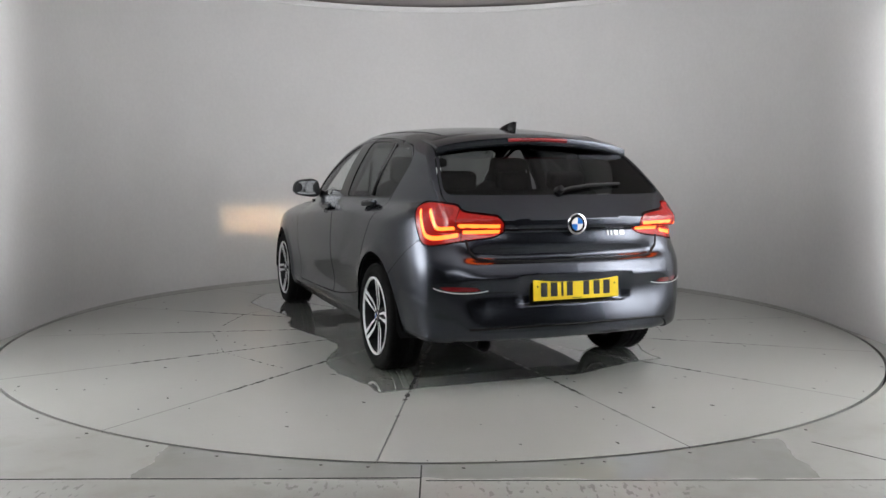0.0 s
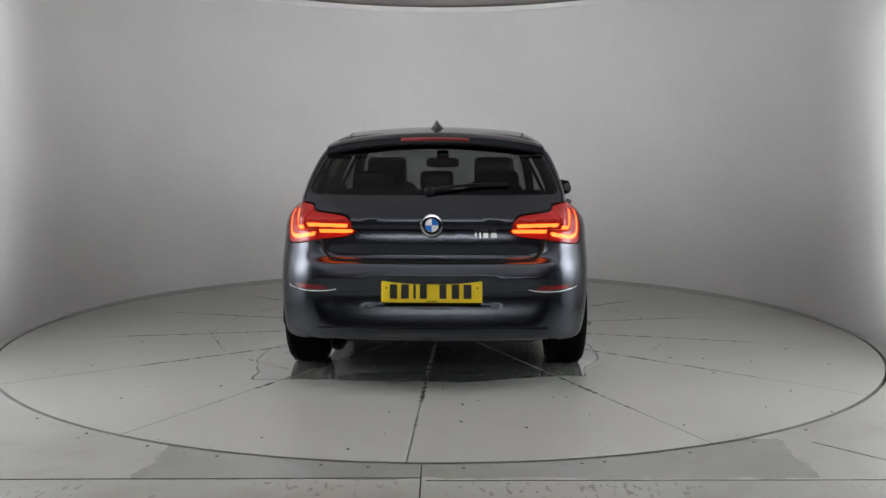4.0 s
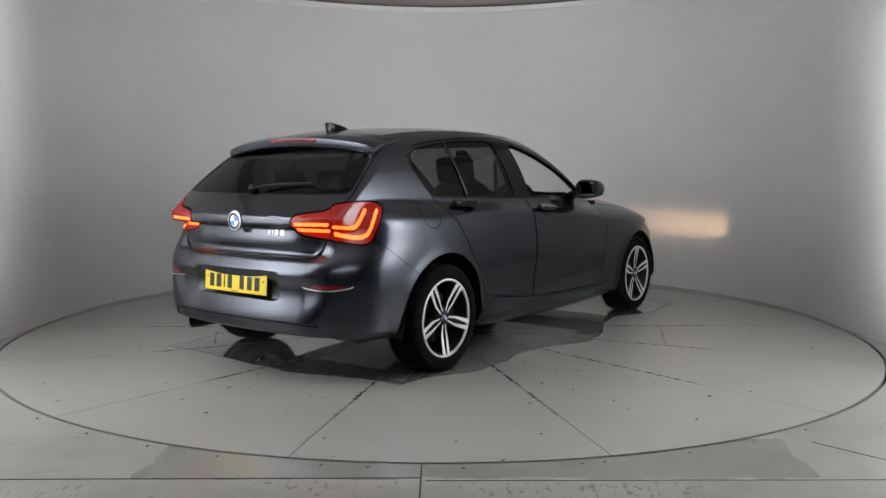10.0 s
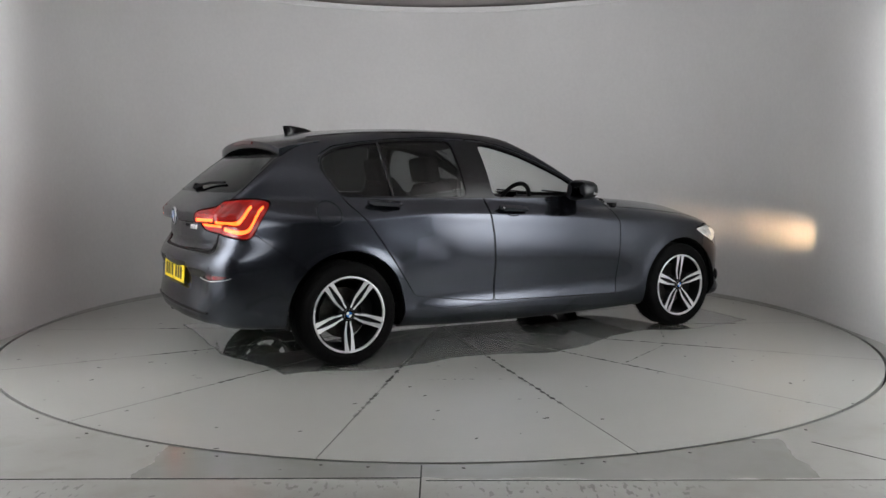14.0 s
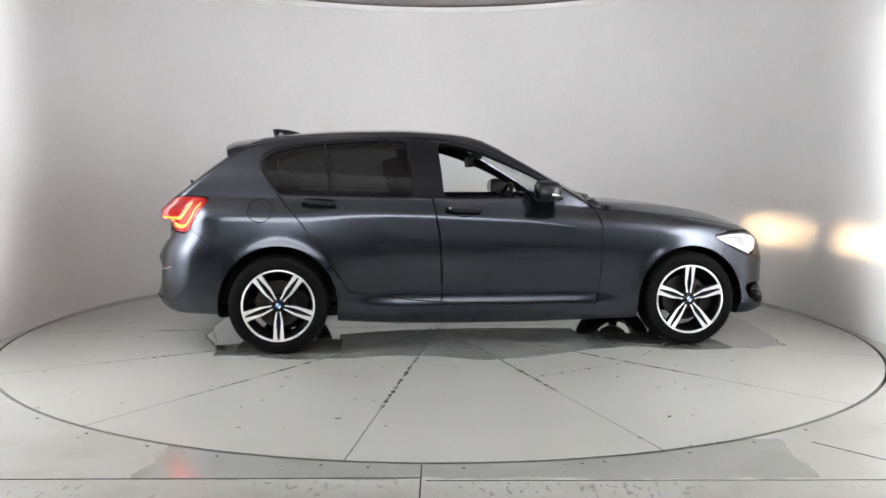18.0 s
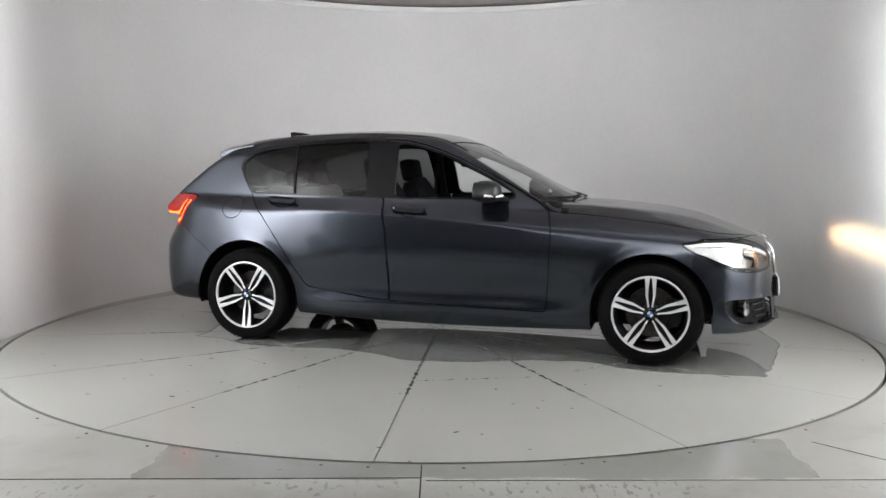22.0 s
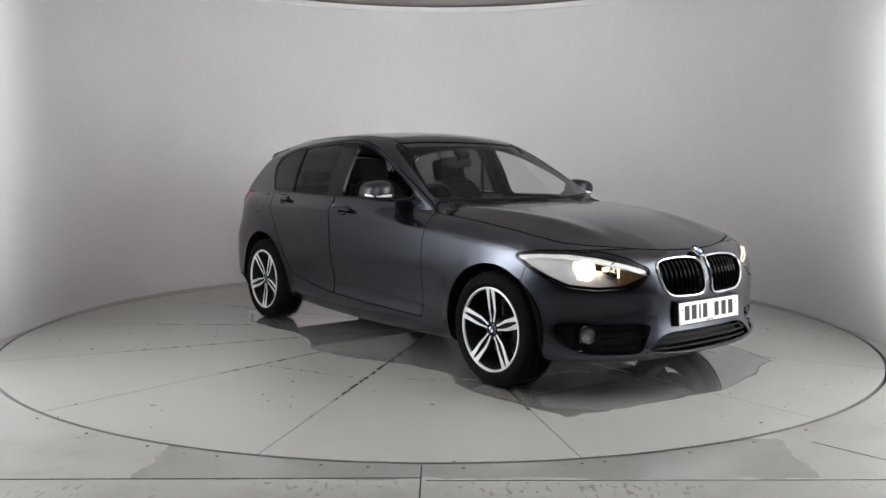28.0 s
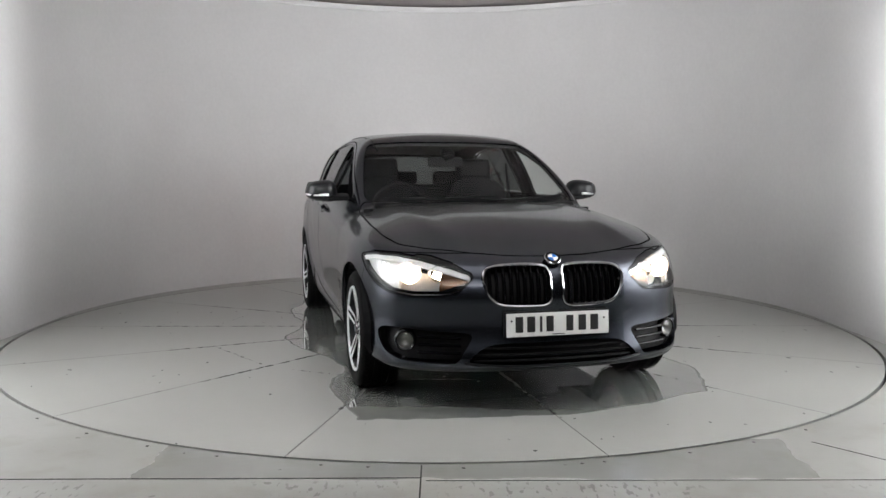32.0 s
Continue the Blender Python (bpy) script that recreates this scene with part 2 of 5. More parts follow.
def part(name, bm, material, parent=None, label="", smooth=False):
    me = bpy.data.meshes.new(name)
    bmesh.ops.recalc_face_normals(bm, faces=bm.faces)
    if smooth:
        for f in bm.faces:
            f.smooth = True
        for e in bm.edges:
            e.smooth = not (len(e.link_faces) == 2 and e.calc_face_angle(0) > 0.7)
    bm.to_mesh(me)
    bm.free()
    me.materials.append(material)
    ob = new(name, me)
    if parent:
        ob.parent = parent
    if label:
        ob["label"] = label
    return ob


def box(sx, sy, sz, at=(0, 0, 0), turn=(0, 0, 0), bevel=0.0, bm=None):
    bm = bm or bmesh.new()
    r = bmesh.ops.create_cube(bm, size=1.0, matrix=pose(*at, *turn) @ Matrix.Diagonal((sx, sy, sz, 1)))
    if bevel:
        edges = list({e for v in r["verts"] for e in v.link_edges})
        bmesh.ops.bevel(bm, geom=edges, offset=bevel, segments=3, profile=0.6, affect="EDGES")
    return bm


def lathe(profile, steps=64, axis="y", closed=False, bm=None, at=(0, 0, 0)):
    """Turns (radius, along) pairs round an axis."""
    bm = bm or bmesh.new()
    rings = []
    for r, a in profile:
        ring = []
        for i in range(steps):
            t = 2 * math.pi * i / steps
            c, s = r * math.cos(t), r * math.sin(t)
            p = {"y": (c, a, s), "z": (c, s, a), "x": (a, c, s)}[axis]
            ring.append(bm.verts.new(Vector(p) + Vector(at)))
        rings.append(ring)
    pairs = list(zip(rings, rings[1:])) + ([(rings[-1], rings[0])] if closed else [])
    for a, b in pairs:
        for i in range(steps):
            j = (i + 1) % steps
            bm.faces.new((a[i], a[j], b[j], b[i]))
    if not closed:
        for ring, r in ((rings[0], profile[0][0]), (rings[-1], profile[-1][0])):
            if r < 0.02:
                bm.faces.new(ring)
    return bm


def prism(outline, depth, at=(0, 0, 0), plane="xz", bevel=0.0, bm=None):
    """A slab with the given outline, in the named plane, thick along the third axis."""
    bm = bm or bmesh.new()
    third = {"xz": 1, "yz": 0, "xy": 2}[plane]
    def place(u, v, w):
        p = {"xz": (u, w, v), "yz": (w, u, v), "xy": (u, v, w)}[plane]
        return Vector(p) + Vector(at)
    lo = [bm.verts.new(place(u, v, -depth / 2)) for u, v in outline]
    hi = [bm.verts.new(place(u, v, depth / 2)) for u, v in outline]
    n = len(outline)
    made = [bm.faces.new(lo), bm.faces.new(hi[::-1])]
    made += [bm.faces.new((lo[i], lo[(i + 1) % n], hi[(i + 1) % n], hi[i])) for i in range(n)]
    if bevel:
        edges = [e for e in {e for f in made[:2] for e in f.edges}]
        bmesh.ops.bevel(bm, geom=edges, offset=bevel, segments=2, profile=0.6, affect="EDGES")
    return bm


def spline(points, closed=True, steps=6):
    """A smooth outline through the points (centripetal enough for small outlines)."""
    P = [Vector(p) for p in points]
    n, out = len(P), []
    for i in range(n if closed else n - 1):
        a, b = P[(i - 1) % n] if closed or i else P[0], P[i]
        c, d = P[(i + 1) % n], P[(i + 2) % n] if closed or i + 2 < n else P[-1]
        for k in range(steps):
            t = k / steps
            out.append(0.5 * ((2 * b) + (c - a) * t + (2 * a - 5 * b + 4 * c - d) * t * t + (3 * b - a - 3 * c + d) * t ** 3))
    if not closed:
        out.append(P[-1])
    return [tuple(p) for p in out]


def tube(points, radius, sides=10, bm=None):
    """A round rod along a line of points."""
    bm = bm or bmesh.new()
    P, rings = [Vector(p) for p in points], []
    for i, p in enumerate(P):
        d = (P[min(i + 1, len(P) - 1)] - P[max(i - 1, 0)]).normalized()
        u = d.orthogonal().normalized() if not rings else (u - d * u.dot(d)).normalized()
        w = d.cross(u)
        rings.append([bm.verts.new(p + radius * (math.cos(2 * math.pi * k / sides) * u + math.sin(2 * math.pi * k / sides) * w)) for k in range(sides)])
    for a, b in zip(rings, rings[1:]):
        for k in range(sides):
            bm.faces.new((a[k], a[(k + 1) % sides], b[(k + 1) % sides], b[k]))
    bm.faces.new(rings[0])
    bm.faces.new(rings[-1][::-1])
    return bm


# ---- the studio: a round white wall, its ceiling, the floor and the turntable ----
TABLE_R, WALL_R, WALL_Y, WALL_H = 2.957, 3.0, 0.3, 2.917


def arc_wall(name, r0, r1, z0, z1, end, centre, material, steps=96):
    """A half round with straight arms towards the opening, as far as y = end."""
    verts, faces = [], []
    stops = [(1, 0, end - centre[1])] + [(math.cos(radians(180 * i / steps)), math.sin(radians(180 * i / steps)), 0) for i in range(steps + 1)] + [(-1, 0, end - centre[1])]
    for c, s, down in stops:
        for r, z in ((r0, z0), (r0, z1), (r1, z1), (r1, z0)):
            verts.append((centre[0] + r * c, centre[1] + r * s + down, z))
    steps += 2
    for i in range(steps):
        for k in range(4):
            a, b = 4 * i + k, 4 * i + (k + 1) % 4
            faces.append((a, b, b + 4, a + 4))
    faces += [(0, 3, 2, 1), (4 * steps, 4 * steps + 1, 4 * steps + 2, 4 * steps + 3)]
    ob = mesh_object(name, verts, faces, material)
    for p in ob.data.polygons:
        p.use_smooth = p.index < 4 * steps
    ob.data.set_sharp_from_angle(angle=0.6)
    return ob


wall = arc_wall("wall_curved", WALL_R + 0.12, WALL_R, -0.04, WALL_H, -3.0, (0, WALL_Y), WALL)
tagged(wall, "white painted curved studio wall, faintly smudged", "wall", kind="structure")
trim = arc_wall("trim", WALL_R + 0.01, WALL_R - 0.03, WALL_H - 0.002, WALL_H + 0.05, -3.0, (0, WALL_Y), TRIM_WHITE)
tagged(trim, "white trim along the top of the curved wall", "trim", kind="structure")
ceiling = part("ceiling", box(14, 16, 0.1, (0, -2, WALL_H + 0.12)), CEILING)
tagged(ceiling, "dull grey fabric studio ceiling", "ceiling", kind="structure")
for nm, sx, sy, at in (("wall_north", 13, 0.1, (0, 5.0, 1.5)), ("wall_south", 13, 0.1, (0, -9.0, 1.5)), ("wall_west", 0.1, 14, (-4.4, -2, 1.5)), ("wall_east", 0.1, 14, (4.4, -2, 1.5))):
    tagged(part(nm, box(sx, sy, 3.1, at), DARK_ROOM), "plain dark grey painted studio room wall", "wall", kind="structure")

# floor round the table
verts, faces, N = [], [], 180
for i in range(N):
    t = 2 * math.pi * i / N
    c, s = math.cos(t), math.sin(t)
    k = 1 / max(abs(c) / 6.5, abs(s) / 9.0)
    verts += [(c * (TABLE_R + 0.02), s * (TABLE_R + 0.02), 0), (c * k, s * k, 0), (c * (TABLE_R + 0.02), s * (TABLE_R + 0.02), -0.06)]
for i in range(N):
    j = (i + 1) % N
    faces += [(3 * i, 3 * i + 1, 3 * j + 1, 3 * j), (3 * i + 2, 3 * i, 3 * j, 3 * j + 2)]
floor = tagged(mesh_object("floor", verts, faces, FLOOR), "grey painted concrete studio floor, scuffed and damp", "floor", kind="structure")
for sx, sy, x, y, turn in ((1.7, 0.006, -0.92, -3.135, 0.6), (0.006, 0.5, -0.07, -3.24, 0), (1.9, 0.003, 0.9, -3.15, 0.3), (0.5, 0.004, 1.76, -2.89, -49)):
    tagged(part("floor_joint", box(sx, sy, 0.003, (x, y, 0), (0, 0, turn)), JOINT), "dark open joint between floor slabs", "joint", kind="structure")
for a in (-128.5, -121, -114, -107.4, -98.9, -95.3, -88.2, -79.2, -77.4, -70, -63.5, -57):
    c, n = math.cos(radians(a)), math.sin(radians(a))
    tagged(part("floor_bolt", lathe([(0.001, 0.0022), (0.006, 0.002), (0.0075, 0.0)], 10, "z", at=(c * 3.02, n * 3.02, 0)), STEEL), "small dark steel bolt head in the floor's rim", "bolt", group="rim bolts", kind="structure")
pit = tagged(part("pit", box(6.2, 6.2, 0.02, (0, 0, -0.07)), JOINT), "dark pit under the turntable", "floor", kind="structure")

# turntable: fourteen sector plates
table = new("turntable")
tagged(table, "round grey painted turntable of fourteen sector plates, damp and scuffed", "turntable")
for k in range(14):
    a0, a1 = 359.1 + k * 360 / 14, 359.1 + (k + 1) * 360 / 14
    verts, faces, n = [], [], 12
    for i in range(n + 1):
        t = radians(a0 + (a1 - a0) * i / n)
        for r, off in ((0.25, 0.0012), (TABLE_R, 0.0012)):
            tt = t + (off / r if i == 0 else -off / r if i == n else 0)
            verts += [(r * math.cos(tt), r * math.sin(tt), 0), (r * math.cos(tt), r * math.sin(tt), -0.03)]
    for i in range(n):
        a, b = 4 * i, 4 * i + 4
        faces += [(a, a + 2, b + 2, b), (a + 2, a + 3, b + 3, b + 2), (a + 1, a, b, b + 1)]
    faces += [(0, 1, 3, 2), (4 * n, 4 * n + 2, 4 * n + 3, 4 * n + 1)]
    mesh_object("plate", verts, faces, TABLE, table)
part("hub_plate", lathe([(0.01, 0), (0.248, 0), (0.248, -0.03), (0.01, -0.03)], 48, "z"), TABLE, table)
part("under_plate", lathe([(0.01, -0.035), (TABLE_R - 0.01, -0.035), (TABLE_R - 0.01, -0.05), (0.01, -0.05)], 96, "z"), JOINT, table)

# ---- the car body: one smooth implicit form, cut into its panels ----
# x runs forward, y to the car's left, z up; the origin is the table's axis.
FRONT_AXLE, REAR_AXLE, HUB_Z = 1.557, -1.133, 0.312


def curve(x, table):
    """Natural cubic spline through (x, value) pairs, straight beyond its ends."""
    X, Y = (np.array(c, float) for c in zip(*sorted(table)))
    n, h = len(X), np.diff(X)
    A, r = np.eye(n), np.zeros(n)
    for i in range(1, n - 1):
        A[i, i - 1:i + 2] = h[i - 1], 2 * (h[i - 1] + h[i]), h[i]
        r[i] = 6 * ((Y[i + 1] - Y[i]) / h[i] - (Y[i] - Y[i - 1]) / h[i - 1])
    M = np.linalg.solve(A, r)
    x = np.asarray(x, float)
    xc = np.clip(x, X[0], X[-1])
    i = np.clip(np.searchsorted(X, xc) - 1, 0, n - 2)
    a, b, hh = X[i + 1] - xc, xc - X[i], h[i]
    out = M[i] * a ** 3 / (6 * hh) + M[i + 1] * b ** 3 / (6 * hh) + (Y[i] / hh - M[i] * hh / 6) * a + (Y[i + 1] / hh - M[i + 1] * hh / 6) * b
    s0 = (Y[1] - Y[0]) / h[0] - M[1] * h[0] / 6
    s1 = (Y[-1] - Y[-2]) / h[-1] + M[-2] * h[-1] / 6
    return out + s0 * np.minimum(x - X[0], 0) + s1 * np.maximum(x - X[-1], 0)


def smax(a, b, k):
    h = np.maximum(k - np.abs(a - b), 0) / k
    return np.maximum(a, b) + h * h * k / 4


def smooth(x, a, b):
    t = np.clip((x - a) / (b - a), 0, 1)
    return t * t * (3 - 2 * t)


HALF_WIDTH = [(-2.1, 0.83), (-1.7, 0.857), (-1.4, 0.871), (-1.13, 0.876), (-0.8, 0.873), (-0.4, 0.872), (0, 0.872), (0.5, 0.873), (0.9, 0.873),
              (1.2, 0.877), (1.55, 0.88), (1.8, 0.875), (2.1, 0.86), (2.4, 0.84)]
MID_INSET = [(0.1, 0.09), (0.2, 0.055), (0.25, 0.028), (0.3, 0.02), (0.345, 0.029), (0.4, 0.032), (0.45, 0.026), (0.5, 0.016), (0.56, 0.006), (0.64, 0.0), (0.74, 0.002), (0.82, 0.006),
             (0.862, 0.009), (0.872, 0.0115), (0.882, 0.0165), (0.92, 0.038), (0.96, 0.062), (1.0, 0.088), (1.1, 0.155)]
REAR_INSET = [(0.1, 0.14), (0.22, 0.08), (0.3, 0.04), (0.42, 0.012), (0.55, 0.0), (0.66, 0.0), (0.75, 0.003), (0.83, 0.011), (0.875, 0.019), (0.89, 0.025), (0.91, 0.037), (0.96, 0.072), (1.02, 0.118),
              (1.1, 0.18)]
FRONT_INSET = [(0.1, 0.1), (0.2, 0.05), (0.3, 0.015), (0.42, 0.003), (0.55, 0.0), (0.66, 0.0), (0.74, 0.008), (0.8, 0.02), (0.86, 0.045), (0.92, 0.085), (1.0, 0.17),
               (1.1, 0.26)]
DECK = [(2.4, 0.64), (2.3, 0.695), (2.2, 0.738), (2.0, 0.814), (1.75, 0.888), (1.4, 0.943), (1.1, 0.967), (0.9, 0.976), (0.65, 1.01), (0.3, 1.055), (-0.5, 1.07), (-1.2, 1.07),
        (-1.55, 1.055), (-1.75, 1.03), (-1.9, 0.99)]
NOSE = [(0.1, 2.24), (0.18, 2.29), (0.24, 2.325), (0.32, 2.318), (0.4, 2.3), (0.48, 2.298), (0.56, 2.3), (0.64, 2.285), (0.7, 2.258), (0.76, 2.215), (0.84, 2.14), (1.0, 2.0)]
NOSE_PLAN = [(0, 0), (0.2, 0.008), (0.35, 0.03), (0.5, 0.075), (0.6, 0.12), (0.7, 0.19), (0.78, 0.285), (0.83, 0.39), (0.87, 0.55), (0.95, 1.0)]
TAIL = [(0.1, -1.86), (0.2, -1.93), (0.28, -1.965), (0.36, -1.972), (0.44, -1.955), (0.56, -1.952), (0.6, -1.967), (0.63, -1.958), (0.66, -1.943), (0.68, -1.928), (0.696, -1.902), (0.75, -1.893), (0.84, -1.889),
        (0.91, -1.881), (0.955, -1.866), (0.99, -1.833), (1.03, -1.775), (1.1, -1.65)]
TAIL_CORNER = [(0.1, -1.84), (0.2, -1.905), (0.28, -1.945), (0.36, -1.962), (0.45, -1.97), (0.55, -1.97), (0.62, -1.966), (0.7, -1.94), (0.78, -1.905), (0.85, -1.885), (0.9, -1.86), (0.96, -1.82),
               (1.02, -1.75), (1.1, -1.65)]
BUMPER_PLAN = [(0, 0), (0.25, 0.008), (0.45, 0.034), (0.58, 0.062), (0.68, 0.105), (0.76, 0.17), (0.82, 0.27), (0.87, 0.45), (0.95, 1.0)]
TAIL_PLAN = [(0, 0), (0.25, 0.009), (0.45, 0.038), (0.58, 0.08), (0.68, 0.118), (0.76, 0.185), (0.82, 0.29), (0.87, 0.47), (0.95, 1.0)]
BELLY = [(-2.0, 0.27), (-1.5, 0.245), (-0.9, 0.2), (1.1, 0.18), (1.8, 0.2), (2.2, 0.2), (2.4, 0.21)]
ROOF = [(0.6, 1.262), (0.4, 1.352), (0.2, 1.402), (0, 1.429), (-0.3, 1.446), (-0.6, 1.444), (-0.9, 1.430), (-1.2, 1.398), (-1.5, 1.345)]
SIDE_TOP = [(0.9, 0.53), (0.4, 0.578), (0, 0.605), (-0.5, 0.614), (-0.9, 0.608), (-1.2, 0.6), (-1.5, 0.582), (-1.8, 0.56)]
SIDE_BELT = [(1.0, 0.70), (0.8, 0.735), (0.4, 0.785), (0, 0.795), (-0.5, 0.793), (-0.9, 0.78), (-1.2, 0.765), (-1.5, 0.737), (-1.8, 0.7)]


def lower_body(x, y, z):
    r, f = smooth(x, -0.35, -1.05), smooth(x, 0.75, 1.35)
    zc = z + 0.05 * (np.clip(x, -1.0, 1.1) - 0.04) * smooth(z, 0.6, 0.82) * smooth(z, 1.05, 0.95)
    inset = curve(zc, MID_INSET) * (1 - r) * (1 - f) + curve(z, REAR_INSET) * r + curve(z, FRONT_INSET) * f
    lift = smooth(x, -0.15, -0.75)
    # the scoop low in the doors
    dent = 0.0022 * np.exp(-((z - 0.5 - 0.27 * lift) / (0.06 + 0.03 * lift)) ** 2) * smooth(x, 0.1, -0.3) * smooth(x, -0.98, -0.7)
    side = y - (curve(x, HALF_WIDTH) - inset - dent)
    # a raised lip round each wheel opening
    for ax, rad in ((FRONT_AXLE, 0.35), (REAR_AXLE, 0.366)):
        d = np.hypot(x - ax, z - HUB_Z)
        side = side - 0.011 * np.exp(-((d - rad) / 0.045) ** 2) * (z > 0.1)
    crown = 0.031 * (y / 0.7) ** 2 + 0.024 * np.maximum(y / 0.7, 0) ** 6
    bulge = 0.010 * np.exp(-((y - 0.47 - 0.1 * smooth(x, 2.1, 1.0)) / 0.09) ** 2) * smooth(x, 2.15, 1.8)
    top = z - (curve(x, DECK) - crown + bulge)
    nose = (x - curve(z, NOSE) + curve(y, NOSE_PLAN)) / np.sqrt(1 + np.clip(curve(y + 0.01, NOSE_PLAN) - curve(y, NOSE_PLAN), 0, 0.06) ** 2 * 1e4)
    recess = 0.016 * smooth(y, 0.37, 0.28) * smooth(z, 0.45, 0.472) * smooth(z, 0.625, 0.6)
    corner, high = smooth(y, 0.5, 0.68), smooth(z, 0.64, 0.78)
    plan = lambda w: curve(w, TAIL_PLAN) * high + curve(w, BUMPER_PLAN) * (1 - high)
    tail = (curve(z, TAIL) * (1 - corner) + curve(z, TAIL_CORNER) * corner + recess + plan(y) - x) / np.sqrt(1 + np.clip(plan(y + 0.01) - plan(y), 0, 0.06) ** 2 * 1e4)
    v = smax(side, top, 0.07)
    v = smax(v, nose, 0.06)
    v = smax(v, tail, 0.05)
    return smax(v, curve(x, BELLY) - z, 0.05)


def cabin(x, y, z):
    t = (z - 0.985) / (1.36 - 0.985)
    bow = 0.018 * 4 * t * (1 - t)
    side = y - (curve(x, SIDE_BELT) * (1 - t) + curve(x, SIDE_TOP) * t + bow)
    roof = z - (curve(x, ROOF) - 0.035 * (y / 0.55) ** 2)
    t2 = np.clip((z - 0.97) / 0.4, -0.3, 1.2)
    screen = (x - (1.045 - 0.76 * t2 - 0.05 * t2 * t2 - (0.36 - 0.19 * t2) * y ** 2)) * 0.45
    t3 = np.clip((z - 1.0) / 0.3, -0.3, 1.4)
    back = ((-1.835 + 0.35 * t3 + 0.05 * t3 * t3 + 0.1 * y ** 2 + 0.13 * y ** 4) - x) * 0.6
    v = smax(side, roof, 0.09)
    v = smax(v, screen, 0.025)
    v = smax(v, back, 0.03)
    return smax(v, 0.85 - z, 0.02)


def body_field(P):
    x, y, z = P[..., 0], np.abs(P[..., 1]), P[..., 2]
    return -smax(-lower_body(x, y, z), -cabin(x, y, z), 0.02)


def gradient(P, e=8e-4):
    g = np.empty(P.shape)
    for k in range(3):
        d = np.zeros(3)
        d[k] = e
        g[:, k] = (body_field(P + d) - body_field(P - d)) / (2 * e)
    return g


def unit(g):
    return g / np.maximum(np.linalg.norm(g, axis=1, keepdims=True), 1e-9)


def skin(field, lo, hi, h):
    """The zero surface of a field as quads, one vertex a cell, settled on the surface."""
    axes = [np.arange(a, b + h, h) for a, b in zip(lo, hi)]
    G = np.stack(np.meshgrid(*axes, indexing="ij"), -1)
    F = np.concatenate([field(g) for g in np.array_split(G, 24)])
    S = F < 0
    shape = np.array(F.shape) - 1
    total, count = np.zeros((*shape, 3)), np.zeros(shape)
    for ax in range(3):
        a = [slice(None)] * 3
        b = [slice(None)] * 3
        a[ax], b[ax] = slice(0, -1), slice(1, None)
        a, b = tuple(a), tuple(b)
        cross = S[a] != S[b]
        t = np.where(cross, F[a] / np.where(cross, F[a] - F[b], 1), 0)
        pos = G[a].copy()
        pos[..., ax] += t * h
        pos *= cross[..., None]
        others = [k for k in range(3) if k != ax]
        for i in (0, 1):
            for j in (0, 1):
                sl = [slice(None)] * 3
                sl[others[0]] = slice(i, i + shape[others[0]])
                sl[others[1]] = slice(j, j + shape[others[1]])
                total += pos[tuple(sl)]
                count += cross[tuple(sl)]
    live = count > 0
    index = -np.ones(shape, int)
    index[live] = np.arange(live.sum())
    V = total[live] / count[live][:, None]
    quads = []
    for ax in range(3):
        o1, o2 = [(1, 2), (2, 0), (0, 1)][ax]
        a = [slice(1, -1)] * 3
        b = [slice(1, -1)] * 3
        a[ax], b[ax] = slice(0, -1), slice(1, None)
        cross = S[tuple(a)] != S[tuple(b)]
        inside_first = S[tuple(a)][cross]
        c = np.argwhere(cross)
        off = np.ones(3, int)
        off[ax] = 0
        c = c + off
        corner = []
        for d1, d2 in ((-1, -1), (0, -1), (0, 0), (-1, 0)):
            q = c.copy()
            q[:, o1] += d1
            q[:, o2] += d2
            corner.append(index[q[:, 0], q[:, 1], q[:, 2]])
        Q = np.stack(corner, 1)
        Q = np.where(inside_first[:, None], Q, Q[:, ::-1])
        quads.append(Q)
    for _ in range(4):
        g = gradient(V)
        V = V - np.clip(field(V) / np.maximum((g * g).sum(1), 0.05), -h, h)[:, None] * g
    return V, [tuple(q) for q in np.concatenate(quads).tolist()]


